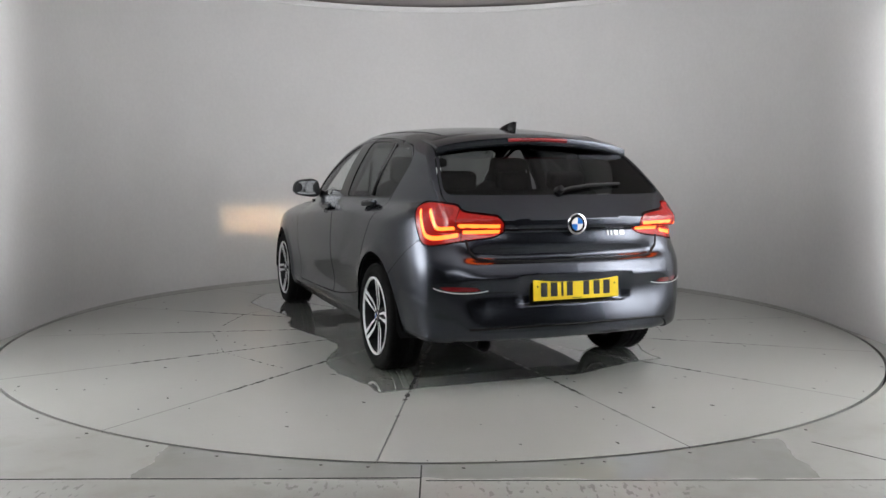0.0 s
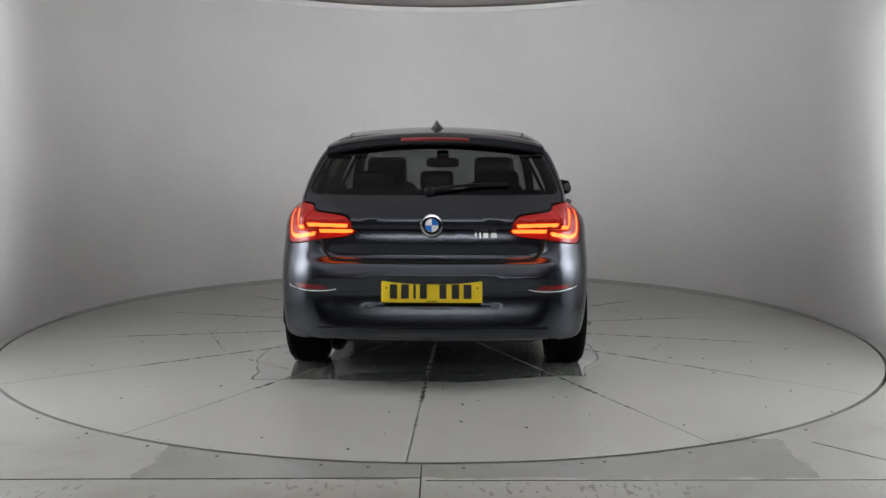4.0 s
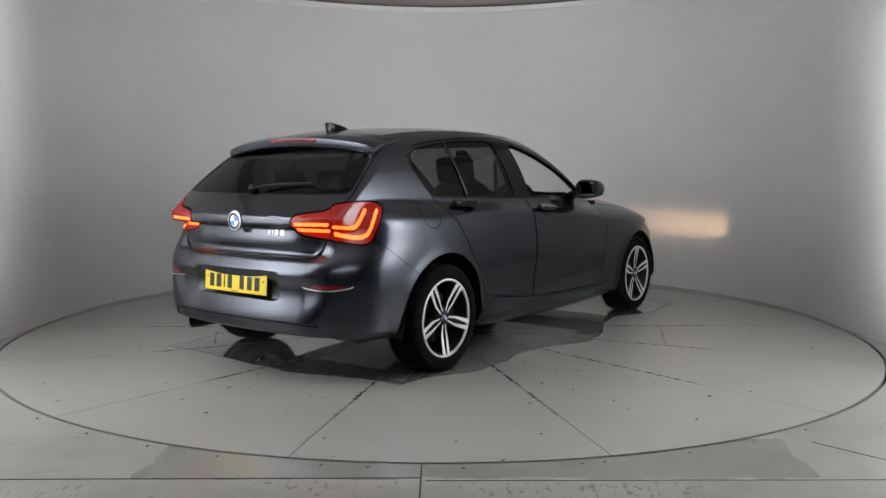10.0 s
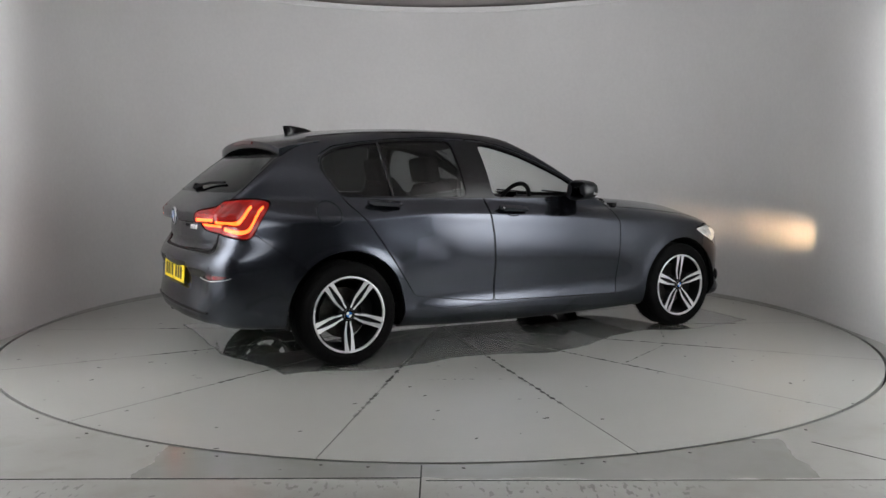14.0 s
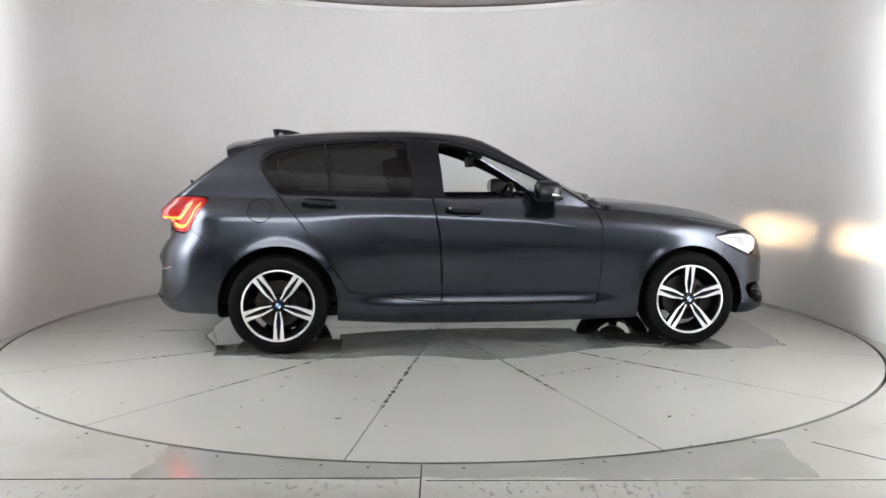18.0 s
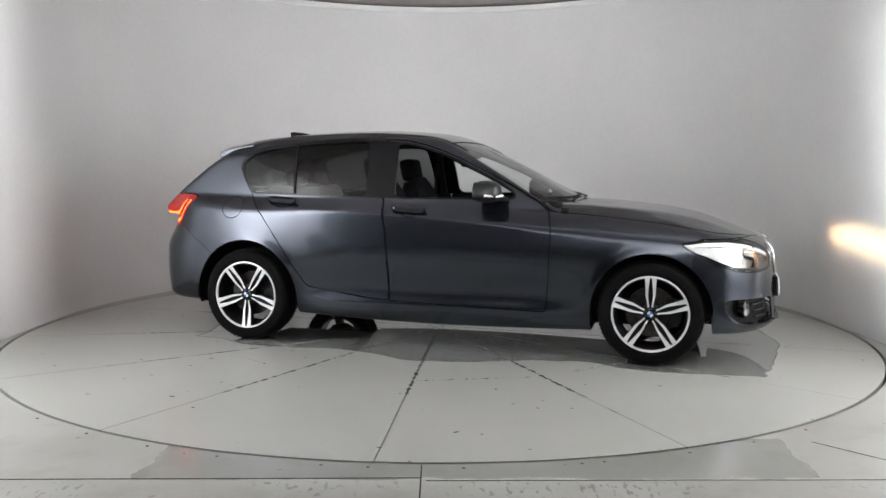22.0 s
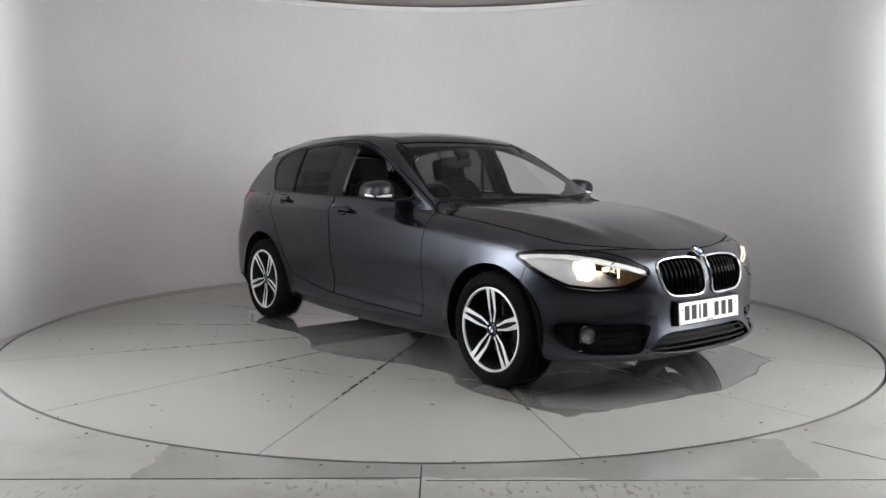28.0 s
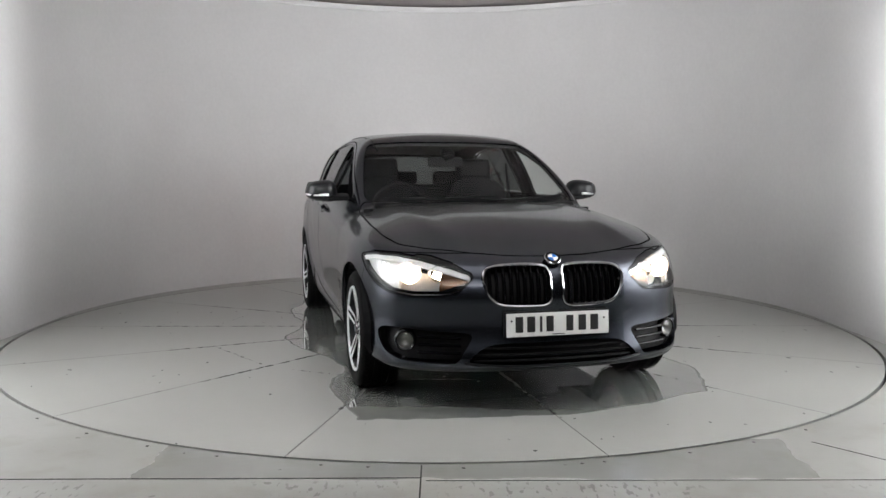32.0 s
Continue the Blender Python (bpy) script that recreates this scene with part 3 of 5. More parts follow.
class Shell:
    """A growing pool of points on the body, from which panels are cut."""

    def __init__(self, V):
        self.V = V

    def split(self, faces, fn):
        """Divides faces along fn(points) = 0 into those inside (negative) and those outside."""
        if not faces:
            return [], []
        f = fn(self.V)
        f = np.where(np.abs(f) < 1e-7, 1e-7, f)
        fl = f.tolist()
        inside, outside, fresh, made = [], [], [], {}
        base = len(self.V)
        for face in faces:
            neg = [fl[i] < 0 for i in face]
            if all(neg):
                inside.append(face)
            elif not any(neg):
                outside.append(face)
            else:
                a, b, n = [], [], len(face)
                for k in range(n):
                    i, j = face[k], face[(k + 1) % n]
                    (a if neg[k] else b).append(i)
                    if neg[k] != neg[(k + 1) % n]:
                        key = (i, j) if i < j else (j, i)
                        if key not in made:
                            p, q = key
                            t = fl[p] / (fl[p] - fl[q])
                            made[key] = base + len(fresh)
                            fresh.append(self.V[p] * (1 - t) + self.V[q] * t)
                        a.append(made[key])
                        b.append(made[key])
                if len(a) > 2:
                    inside.append(tuple(a))
                if len(b) > 2:
                    outside.append(tuple(b))
        if fresh:
            self.V = np.concatenate([self.V, np.array(fresh)])
        return inside, outside

    def take(self, faces, fn, gap=0.004):
        """Cuts a panel out with a gap round it: the panel, and what is left."""
        inside, rest = self.split(faces, lambda P: fn(P) + gap / 2)
        _, rest = self.split(rest, lambda P: fn(P) - gap / 2)
        return inside, rest

    def make(self, name, faces, material, parent, label="", lip=0.012, sides=(-1, 1), sink=0.0, joined=False):
        """Objects from faces: with an inward rim, for the right (-1) and left (1) side, or both as one."""
        if not faces:
            return [None, None]
        used = sorted({i for f in faces for i in f})
        back = {i: k for k, i in enumerate(used)}
        V = self.V[used]
        N = unit(gradient(V))
        V = V - N * sink
        F = [tuple(back[i] for i in f) for f in faces]
        count = {}
        for f in F:
            for a, b in zip(f, f[1:] + f[:1]):
                count[(a, b)] = count.get((a, b), 0) + 1
        edges = [e for e in count if (e[1], e[0]) not in count and not (abs(V[e[0], 1]) < 1e-3 and abs(V[e[1], 1]) < 1e-3)]
        loops = [N[i] for f in F for i in f]
        if lip:
            rim = {}
            extra = []
            for a, b in edges:
                for i in (a, b):
                    if i not in rim:
                        rim[i] = len(V) + len(extra)
                        extra.append(V[i] - N[i] * lip)
            if extra:
                V = np.concatenate([V, np.array(extra)])
            for a, b in edges:
                q = (b, a, rim[a], rim[b])
                F.append(q)
                n = np.cross(V[q[1]] - V[q[0]], V[q[2]] - V[q[1]])
                n = n / max(np.linalg.norm(n), 1e-9)
                loops += [n] * 4
        loops = np.array(loops)
        out = []
        flip = np.array([1, -1, 1])
        shapes = []
        for s in sides:
            if s > 0:
                shapes.append((V, F, loops))
            else:
                starts, back_loops = 0, []
                for f in F:
                    back_loops.append(loops[starts:starts + len(f)][::-1])
                    starts += len(f)
                shapes.append((V * flip, [f[::-1] for f in F], np.concatenate(back_loops) * flip))
        if joined:
            V0, F0, L0 = shapes[0]
            V1, F1, L1 = shapes[1]
            shapes = [(np.concatenate([V0, V1]), F0 + [tuple(i + len(V0) for i in f) for f in F1], np.concatenate([L0, L1]))]
        for V, F, L in shapes:
            out.append(mesh_object(name, V.tolist(), F, material, parent, label, smooth=True, normals=L.tolist()))
        return out


def soften(points, r=0.045):
    """The outline with its corners rounded off."""
    out, n = [], len(points)
    for i in range(n):
        a, b, c = (Vector(points[(i + k) % n]) for k in (-1, 0, 1))
        p = b + (a - b) * min(r / max((a - b).length, 1e-6), 0.5)
        q = b + (c - b) * min(r / max((c - b).length, 1e-6), 0.5)
        out += [tuple(p * (1 - t) ** 2 + b * 2 * t * (1 - t) + q * t * t) for t in (0, 0.2, 0.4, 0.6, 0.8, 1)]
    return out


def inside_poly(U, W, points, rounded=True, r=0.045):
    """Signed distance to an outline, negative inside."""
    pts = np.array(soften(points, r) if rounded else points, float)
    d, s = np.full(U.shape, 1e9), np.zeros(U.shape, bool)
    for a, b in zip(pts, np.roll(pts, -1, axis=0)):
        ex, ey = b - a
        px, py = U - a[0], W - a[1]
        t = np.clip((px * ex + py * ey) / max(ex * ex + ey * ey, 1e-12), 0, 1)
        d = np.minimum(d, (px - t * ex) ** 2 + (py - t * ey) ** 2)
        s ^= ((a[1] > W) != (b[1] > W)) & (U < (b[0] - a[0]) * (W - a[1]) / (b[1] - a[1] + 1e-12) + a[0])
    return np.where(s, -1, 1) * np.sqrt(d)


def from_side(points, low=0.3, rounded=True, r=0.045):
    return lambda P: np.maximum(inside_poly(P[:, 0], P[:, 2], points, rounded, r), low - np.abs(P[:, 1]))


def from_front(points, low=1.5, rounded=True):
    return lambda P: np.maximum(inside_poly(np.abs(P[:, 1]), P[:, 2], points, rounded), low - P[:, 0])


def from_rear(points, high=-1.15, rounded=True):
    return lambda P: np.maximum(inside_poly(np.abs(P[:, 1]), P[:, 2], points, rounded), P[:, 0] - high)


def from_top(points, low=0.66, rounded=True):
    return lambda P: np.maximum(inside_poly(P[:, 0], np.abs(P[:, 1]), points, rounded), low - P[:, 2])


def both(*fns):
    return lambda P: np.maximum.reduce([f(P) for f in fns])


def either(*fns):
    return lambda P: np.minimum.reduce([f(P) for f in fns])


def without(f, g):
    return lambda P: np.maximum(f(P), -g(P))


V, quads = skin(body_field, (-2.08, -0.035, 0.12), (2.44, 0.93, 1.47), 0.016)
shell = Shell(V)
faces, _ = shell.split(quads, lambda P: -P[:, 1])

# outlines of the openings and panels
arch_front = lambda P: np.maximum(np.hypot(P[:, 0] - FRONT_AXLE, P[:, 2] - HUB_Z - 0.004) - 0.355, 0.45 - P[:, 1])
arch_rear = lambda P: np.maximum(np.hypot(P[:, 0] - REAR_AXLE, P[:, 2] - HUB_Z - 0.008) - 0.37, 0.45 - P[:, 1])
slot_front = lambda P: np.maximum.reduce([np.abs(P[:, 0] - FRONT_AXLE) - 0.355, P[:, 2] - HUB_Z, 0.45 - P[:, 1]])
slot_rear = lambda P: np.maximum.reduce([np.abs(P[:, 0] - REAR_AXLE) - 0.37, P[:, 2] - HUB_Z, 0.45 - P[:, 1]])
glass_front = [(-0.075, 0.99), (-0.085, 1.15), (-0.105, 1.338), (0.0, 1.324), (0.1, 1.298), (0.22, 1.258), (0.36, 1.198), (0.50, 1.134), (0.62, 1.07), (0.70, 1.02), (0.71, 0.99)]
glass_rear = [(-0.275, 0.993), (-0.285, 1.15), (-0.31, 1.35), (-0.45, 1.351), (-0.7, 1.341), (-0.95, 1.317), (-1.12, 1.285), (-1.2, 1.247), (-1.228, 1.2), (-1.21, 1.14), (-1.17, 1.075), (-1.125, 1.013), (-0.6, 1.0)]
lamp_w = lambda P: P[:, 1] - 0.9 * (P[:, 0] - 2.0)
headlamp = lambda P: np.maximum(inside_poly(lamp_w(P), P[:, 2], [(1.09, 0.728), (0.93, 0.748), (0.741, 0.751), (0.542, 0.734), (0.34, 0.7), (0.21, 0.67), (0.19, 0.652), (0.27, 0.585),
                                                               (0.36, 0.574), (0.55, 0.568), (0.741, 0.58), (0.88, 0.622), (1.0, 0.675)], r=0.02), 1.5 - P[:, 0])
lamp_top = lambda P: np.maximum(inside_poly(lamp_w(P), P[:, 2], [(0.18, 0.665), (0.34, 0.722), (0.5, 0.752), (0.6, 0.756), (0.6, 0.72), (0.25, 0.64)], r=0.01), 1.5 - P[:, 0])
lamp_edge = lambda P: np.minimum(headlamp(P) - 0.009, lamp_top(P))
tail_w = lambda P: P[:, 1] + 0.9 * (P[:, 0] + 1.7)
taillamp = lambda P: np.maximum(inside_poly(tail_w(P), P[:, 2], [(0.215, 0.88), (0.25, 0.925), (0.5, 0.95), (0.53, 0.982), (0.68, 0.996), (0.8, 0.996), (0.872, 0.98), (0.888, 0.945), (0.85, 0.86), (0.795, 0.768), (0.7, 0.77),
                                                               (0.52, 0.79), (0.3, 0.812), (0.235, 0.845)]), P[:, 0] + 1.3)
bonnet_line = [(1.08, -0.3), (1.06, 0.3), (0.97, 0.58), (0.87, 0.69), (0.92, 0.735), (1.2, 0.752), (1.5, 0.755), (1.75, 0.738), (1.92, 0.69), (2.03, 0.575), (2.12, 0.38), (2.17, 0.2), (2.185, 0.0), (2.185, -0.3)]
screen_line = [(-0.3, 0.94), (0.4, 0.94), (0.62, 0.955), (0.69, 0.985), (0.66, 1.1), (0.625, 1.22), (0.588, 1.31), (0.54, 1.342), (0.3, 1.356), (-0.3, 1.36)]
front_door = [(-0.185, 1.37), (-0.15, 0.985), (-0.11, 0.75), (-0.095, 0.5), (-0.094, 0.318), (0.3, 0.306), (0.929, 0.294), (0.945, 0.5), (0.957, 0.8), (0.93, 0.9), (0.86, 0.965), (0.80, 1.0), (0.70, 1.06),
              (0.52, 1.152), (0.36, 1.228), (0.22, 1.285), (0.08, 1.33), (-0.05, 1.358)]
rear_door = [(-0.193, 1.372), (-0.158, 0.985), (-0.118, 0.75), (-0.103, 0.5), (-0.102, 0.318), (-0.3, 0.335), (-0.5, 0.362), (-0.685, 0.392), (-0.78, 0.53), (-0.88, 0.68), (-1.0, 0.85), (-1.1, 0.96), (-1.14, 1.02),
             (-1.2, 1.1), (-1.246, 1.185), (-1.232, 1.255), (-1.14, 1.305), (-0.95, 1.335), (-0.7, 1.36), (-0.45, 1.372)]
rear_screen = [(-0.3, 1.03), (0.4, 1.03), (0.672, 1.034), (0.64, 1.14), (0.587, 1.272), (0.3, 1.31), (-0.3, 1.315)]
tail_gate = [(-0.3, 0.684), (0.35, 0.684), (0.53, 0.69), (0.575, 0.74), (0.59, 0.82), (0.595, 0.93), (0.69, 1.0), (0.68, 1.06), (0.65, 1.17), (0.6, 1.285), (0.3, 1.325), (-0.3, 1.33)]
roof_line = [(0.42, -0.3), (0.42, 0.3), (0.385, 0.50), (0.2, 0.525), (-0.3, 0.535), (-0.8, 0.53), (-1.2, 0.505), (-1.36, 0.48), (-1.39, 0.3), (-1.39, -0.3)]
kidney = [(0.03, 0.6), (0.034, 0.685), (0.07, 0.708), (0.2, 0.712), (0.315, 0.7), (0.355, 0.665), (0.345, 0.6), (0.315, 0.55), (0.26, 0.524), (0.13, 0.518), (0.056, 0.523), (0.032, 0.55)]
low_intake = [(-0.3, 0.345), (0.28, 0.345), (0.36, 0.33), (0.44, 0.262), (0.42, 0.24), (0.2, 0.232), (-0.3, 0.23)]
fog_intake = [(0.475, 0.26), (0.455, 0.3), (0.405, 0.37), (0.42, 0.394), (0.58, 0.4), (0.7, 0.406), (0.8, 0.408), (0.812, 0.36), (0.79, 0.285), (0.73, 0.254), (0.6, 0.248), (0.5, 0.248)]
front_seam = lambda P: np.maximum((1.81 + 0.28 * (P[:, 2] - 0.70)) - P[:, 0], P[:, 2] - 0.76)
rear_seam = lambda P: np.maximum(P[:, 0] - np.interp(P[:, 2], [0.2, 0.6, 0.69, 0.776, 0.79], [-1.2, -1.40, -1.53, -1.645, -1.66]), P[:, 2] - 0.79)

_, faces = shell.split(faces, either(arch_front, slot_front))
_, faces = shell.split(faces, either(arch_rear, slot_rear))

car = new("car")
tagged(car, "dark grey metallic five-door hatchback car with its lights on", "car")

on_glass = lambda P: (P[:, 0] - (1.045 - 0.76 * (P[:, 2] - 0.97) / 0.4 - 0.05 * ((P[:, 2] - 0.97) / 0.4) ** 2 - (0.36 - 0.19 * (P[:, 2] - 0.97) / 0.4) * P[:, 1] ** 2)) - 0.016
screen, faces = shell.take(faces, both(from_front(screen_line, 0.2), on_glass), 0.006)
rear_glass, faces = shell.take(faces, from_rear(rear_screen), 0.003)
win_f, faces = shell.take(faces, from_side(glass_front), 0.003)
win_r, faces = shell.take(faces, from_side(glass_rear), 0.003)
window_rim = either(lambda P: from_side(glass_front)(P) - 0.013, lambda P: from_side(glass_rear)(P) - 0.013, from_side([(-0.07, 0.979), (-0.10, 1.348), (-0.31, 1.36), (-0.28, 0.982)], rounded=False))
rims, faces = shell.take(faces, window_rim, 0.0)
head, faces = shell.take(faces, headlamp, 0.003)
surround, faces = shell.take(faces, lamp_edge, 0.003)
tail, faces = shell.take(faces, taillamp, 0.009)
bonnet, faces = shell.take(faces, without(from_top(bonnet_line), lambda P: lamp_edge(P) - 0.004), 0.009)
gate, faces = shell.take(faces, from_rear(tail_gate, -1.3), 0.006)
roof, faces = shell.take(faces, from_top(roof_line, 1.2), 0.004)
door_f, faces = shell.take(faces, from_side(front_door, r=0.014), 0.006)
door_r, faces = shell.take(faces, from_side(rear_door, r=0.014), 0.006)
bump_f, faces = shell.take(faces, front_seam, 0.004)
bump_r, faces = shell.take(faces, rear_seam, 0.004)
wing, faces = shell.take(faces, lambda P: np.maximum.reduce([0.86 - P[:, 0], P[:, 2] - 1.0, 0.2 - P[:, 2]]), 0.0)
sill, faces = shell.take(faces, lambda P: np.maximum.reduce([P[:, 2] - 0.42, P[:, 0] - 1.25, -0.78 - P[:, 0]]), 0.0)
nostril, bump_f = shell.split(bump_f, from_front(kidney, 2.0))
mouth, bump_f = shell.split(bump_f, from_front(low_intake, 1.9))
fog, bump_f = shell.split(bump_f, from_front(fog_intake, 1.7))

tail_bands = [([(0.535, 0.826), (0.68, 0.808), (0.755, 0.815), (0.79, 0.845), (0.84, 0.95)], 0.011), ([(0.535, 0.864), (0.65, 0.856), (0.7, 0.872), (0.755, 0.95)], 0.0115),
              ([(0.25, 0.872), (0.5, 0.876)], 0.010), ([(0.27, 0.843), (0.5, 0.84)], 0.010)]


def band(points, width):
    def fn(P):
        d = np.full(len(P), 1e9)
        U, W = tail_w(P), P[:, 2]
        pts = spline(points, closed=False)
        for a, b in zip(pts, pts[1:]):
            ex, ey = b[0] - a[0], b[1] - a[1]
            t = np.clip(((U - a[0]) * ex + (W - a[1]) * ey) / (ex * ex + ey * ey), 0, 1)
            d = np.minimum(d, np.hypot(U - a[0] - t * ex, W - a[1] - t * ey))
        return np.maximum(d - width, P[:, 0] + 1.3)
    return fn


tail_lit = []
for pts, w in tail_bands:
    lit, tail = shell.split(tail, band(pts, w))
    tail_lit.append(lit)
tail_in, tail_out = shell.take(tail, lambda P: np.maximum(tail_w(P) - 0.517, P[:, 0] + 1.3), 0.005)
tail_smoke, tail_out = shell.split(tail_out, lambda P: np.maximum(inside_poly(tail_w(P), P[:, 2], [(0.55, 0.968), (0.545, 0.925), (0.62, 0.912), (0.685, 0.92), (0.71, 0.955), (0.69, 0.98)], r=0.02), P[:, 0] + 1.3))
fuel_flap, quarter_cut = shell.take(faces, from_side([(-1.32, 0.908), (-1.295, 0.965), (-1.238, 0.986), (-1.18, 0.965), (-1.157, 0.908), (-1.18, 0.852), (-1.238, 0.83), (-1.295, 0.852)]), 0.004)
reflector, bump_r = shell.split(bump_r, from_rear([(0.52, 0.546), (0.56, 0.562), (0.72, 0.566), (0.75, 0.556), (0.72, 0.543), (0.58, 0.536)], -1.4))
diffuser, bump_r = shell.split(bump_r, from_rear([(-0.3, 0.345), (0.5, 0.345), (0.6, 0.335), (0.68, 0.262), (0.6, 0.245), (-0.3, 0.245)], -1.6))


def components(faces):
    """Groups of faces that hang together, largest first, without slivers."""
    root = {}

    def find(i):
        while root.setdefault(i, i) != i:
            root[i] = root[root[i]]
            i = root[i]
        return i
    for f in faces:
        for i in f[1:]:
            root[find(i)] = find(f[0])
    groups = {}
    for f in faces:
        groups.setdefault(find(f[0]), []).append(f)
    return sorted((g for g in groups.values() if len(g) > 40), key=len, reverse=True)


shell.make("bonnet", bonnet, PAINT, car, joined=True)
shell.make("roof_panel", roof, PAINT, car, joined=True)
shell.make("front_bumper", bump_f, PAINT, car, joined=True)
shell.make("rear_bumper", bump_r, PAINT, car, joined=True)
tailgate = shell.make("tailgate", gate, PAINT, car, joined=True)[0]
shell.make("front_wing", wing, PAINT, car)
shell.make("sill", sill, PAINT, car)
for group in components(quarter_cut):
    shell.make("body_side", group, PAINT, car, sides=(-1,))
for group in components(faces):
    shell.make("body_side", group, PAINT, car, sides=(1,))
shell.make("fuel_flap", fuel_flap, PAINT, car, sides=(-1,), label="round fuel filler flap")
doors_front = shell.make("front_door", door_f, PAINT, car)
doors_rear = shell.make("rear_door", door_r, PAINT, car)
windscreen = shell.make("windscreen", screen, CLEAR, car, sink=0.003, lip=0, joined=True)[0]
back_window = shell.make("rear_window", rear_glass, TINT, tailgate, sink=0.003, lip=0, joined=True)[0]
shell.make("window_pane", win_f, CLEAR, doors_front[1], sink=0.006, lip=0, sides=(1,))
for s, d in ((-1, doors_rear[0]), (1, doors_rear[1])):
    shell.make("window_pane", win_r, TINT, d, sink=0.006, lip=0, sides=(s,))
heads = shell.make("head_lamp", head, LENS, car, "clear lens of a lit head lamp", sink=0.002, lip=0)
shell.make("lamp_surround", surround, GLOSS_BLACK, car, "gloss black surround of the head lamp", sink=0.003, lip=0.05)
for s in (-1, 1):
    shell.make("lamp_back", tail_in + tail_out + tail_smoke + sum(tail_lit, []), BLACK, car, sink=0.035, lip=0, sides=(s,))
tails = shell.make("tail_lamp", tail_out, RED, car, "lit red tail lamp", sink=0.001, lip=0.02)
for s, o in ((-1, tails[0]), (1, tails[1])):
    shell.make("smoked_panel", tail_smoke, RED_SMOKE, o, "smoked dark red panel of the lamp", sink=0.001, lip=0.004, sides=(s,))
tails_in = shell.make("inner_tail_lamp", tail_in, RED, tailgate, sink=0.001, lip=0.02)
for k, lit in enumerate(tail_lit):
    owners = tails if k < 2 else [tailgate, tailgate]
    for s, o in ((-1, owners[0]), (1, owners[1])):
        shell.make("light_strip", lit, RED_LIT, o, "glowing red light strip" if k < 2 else "glowing red light strip", sink=0.004, lip=0.006, sides=(s,))
shell.make("grille_back", nostril, BLACK, car, sink=0.05, lip=0)
shell.make("intake_back", mouth, BLACK, car, sink=0.06, lip=0, joined=True)
shell.make("fog_recess", fog, BLACK, car, sink=0.05, lip=0)
shell.make("reflector", reflector, RED_DARK, car, "dark red bumper reflector", sink=0.004, lip=0.004)
shell.make("diffuser", diffuser, PAINT, car, "dark grey lower rear valance", sink=0.008, lip=0.006, joined=True)
trims = shell.make("window_trim", rims, GLOSS_BLACK, car, "gloss black window surround", sink=0.002, lip=0.022)
linings = shell.make("door_lining", door_f, BLACK, doors_front[0], sink=0.035, lip=0, sides=(-1,)) + shell.make("door_lining", door_f, BLACK, doors_front[1], sink=0.035, lip=0, sides=(1,))
for s, d in ((-1, doors_rear[0]), (1, doors_rear[1])):
    shell.make("door_lining", door_r, BLACK, d, sink=0.035, lip=0, sides=(s,))
shell.make("roof_lining", roof, LINING, car, sink=0.03, lip=0, joined=True)
for s in (-1, 1):
    shell.make("pillar_lining", components(faces)[0], BLACK, car, sink=0.03, lip=0, sides=(s,))
part("underbody", box(3.4, 1.15, 0.1, (0.15, 0, 0.24), bevel=0.03), BLACK, car)
part("cabin_floor", box(2.6, 1.5, 0.03, (-0.2, 0, 0.33)), CLOTH, car)
part("bulkhead", box(0.04, 1.45, 0.62, (1.02, 0, 0.62)), BLACK, car)
part("boot_wall", box(0.04, 1.2, 0.5, (-1.72, 0, 0.58)), BLACK, car)


# ---- places on the body ----


def on_side(x, z, s):
    """The point of the body's side at x, z (s: -1 right, 1 left)."""
    y = np.linspace(1.0, 0.4, 1201)
    f = body_field(np.stack([np.full_like(y, x), y, np.full_like(y, z)], -1))
    return Vector((x, s * float(y[np.argmax(f < 0)]), z))


def on_end(y, z, front=True):
    x = np.linspace(2.5, 1.2, 2601) if front else np.linspace(-2.2, -0.9, 2601)
    f = body_field(np.stack([x, np.full_like(x, abs(y)), np.full_like(x, z)], -1))
    return Vector((float(x[np.argmax(f < 0)]), y, z))


def on_top(x, y):
    z = np.linspace(1.6, 0.6, 2001)
    f = body_field(np.stack([np.full_like(z, x), np.full_like(z, abs(y)), z], -1))
    return Vector((x, y, float(z[np.argmax(f < 0)])))


def normal_at(p):
    q = np.array([[p[0], abs(p[1]), p[2]]])
    n = unit(gradient(q))[0]
    return Vector((n[0], n[1] * (1 if p[1] >= 0 else -1), n[2]))


def facing(p, n, up=Vector((0, 0, 1))):
    """A pose at p with local z along n and local y upwards."""
    n = n.normalized()
    u = (up - n * up.dot(n)).normalized()
    return Matrix.Translation(p) @ Matrix((u.cross(n), u, n)).transposed().to_4x4()


def under(name, parent, m):
    """An empty part frame under a thing."""
    ob = new(name)
    ob.parent = parent
    ob.matrix_local = m
    return ob


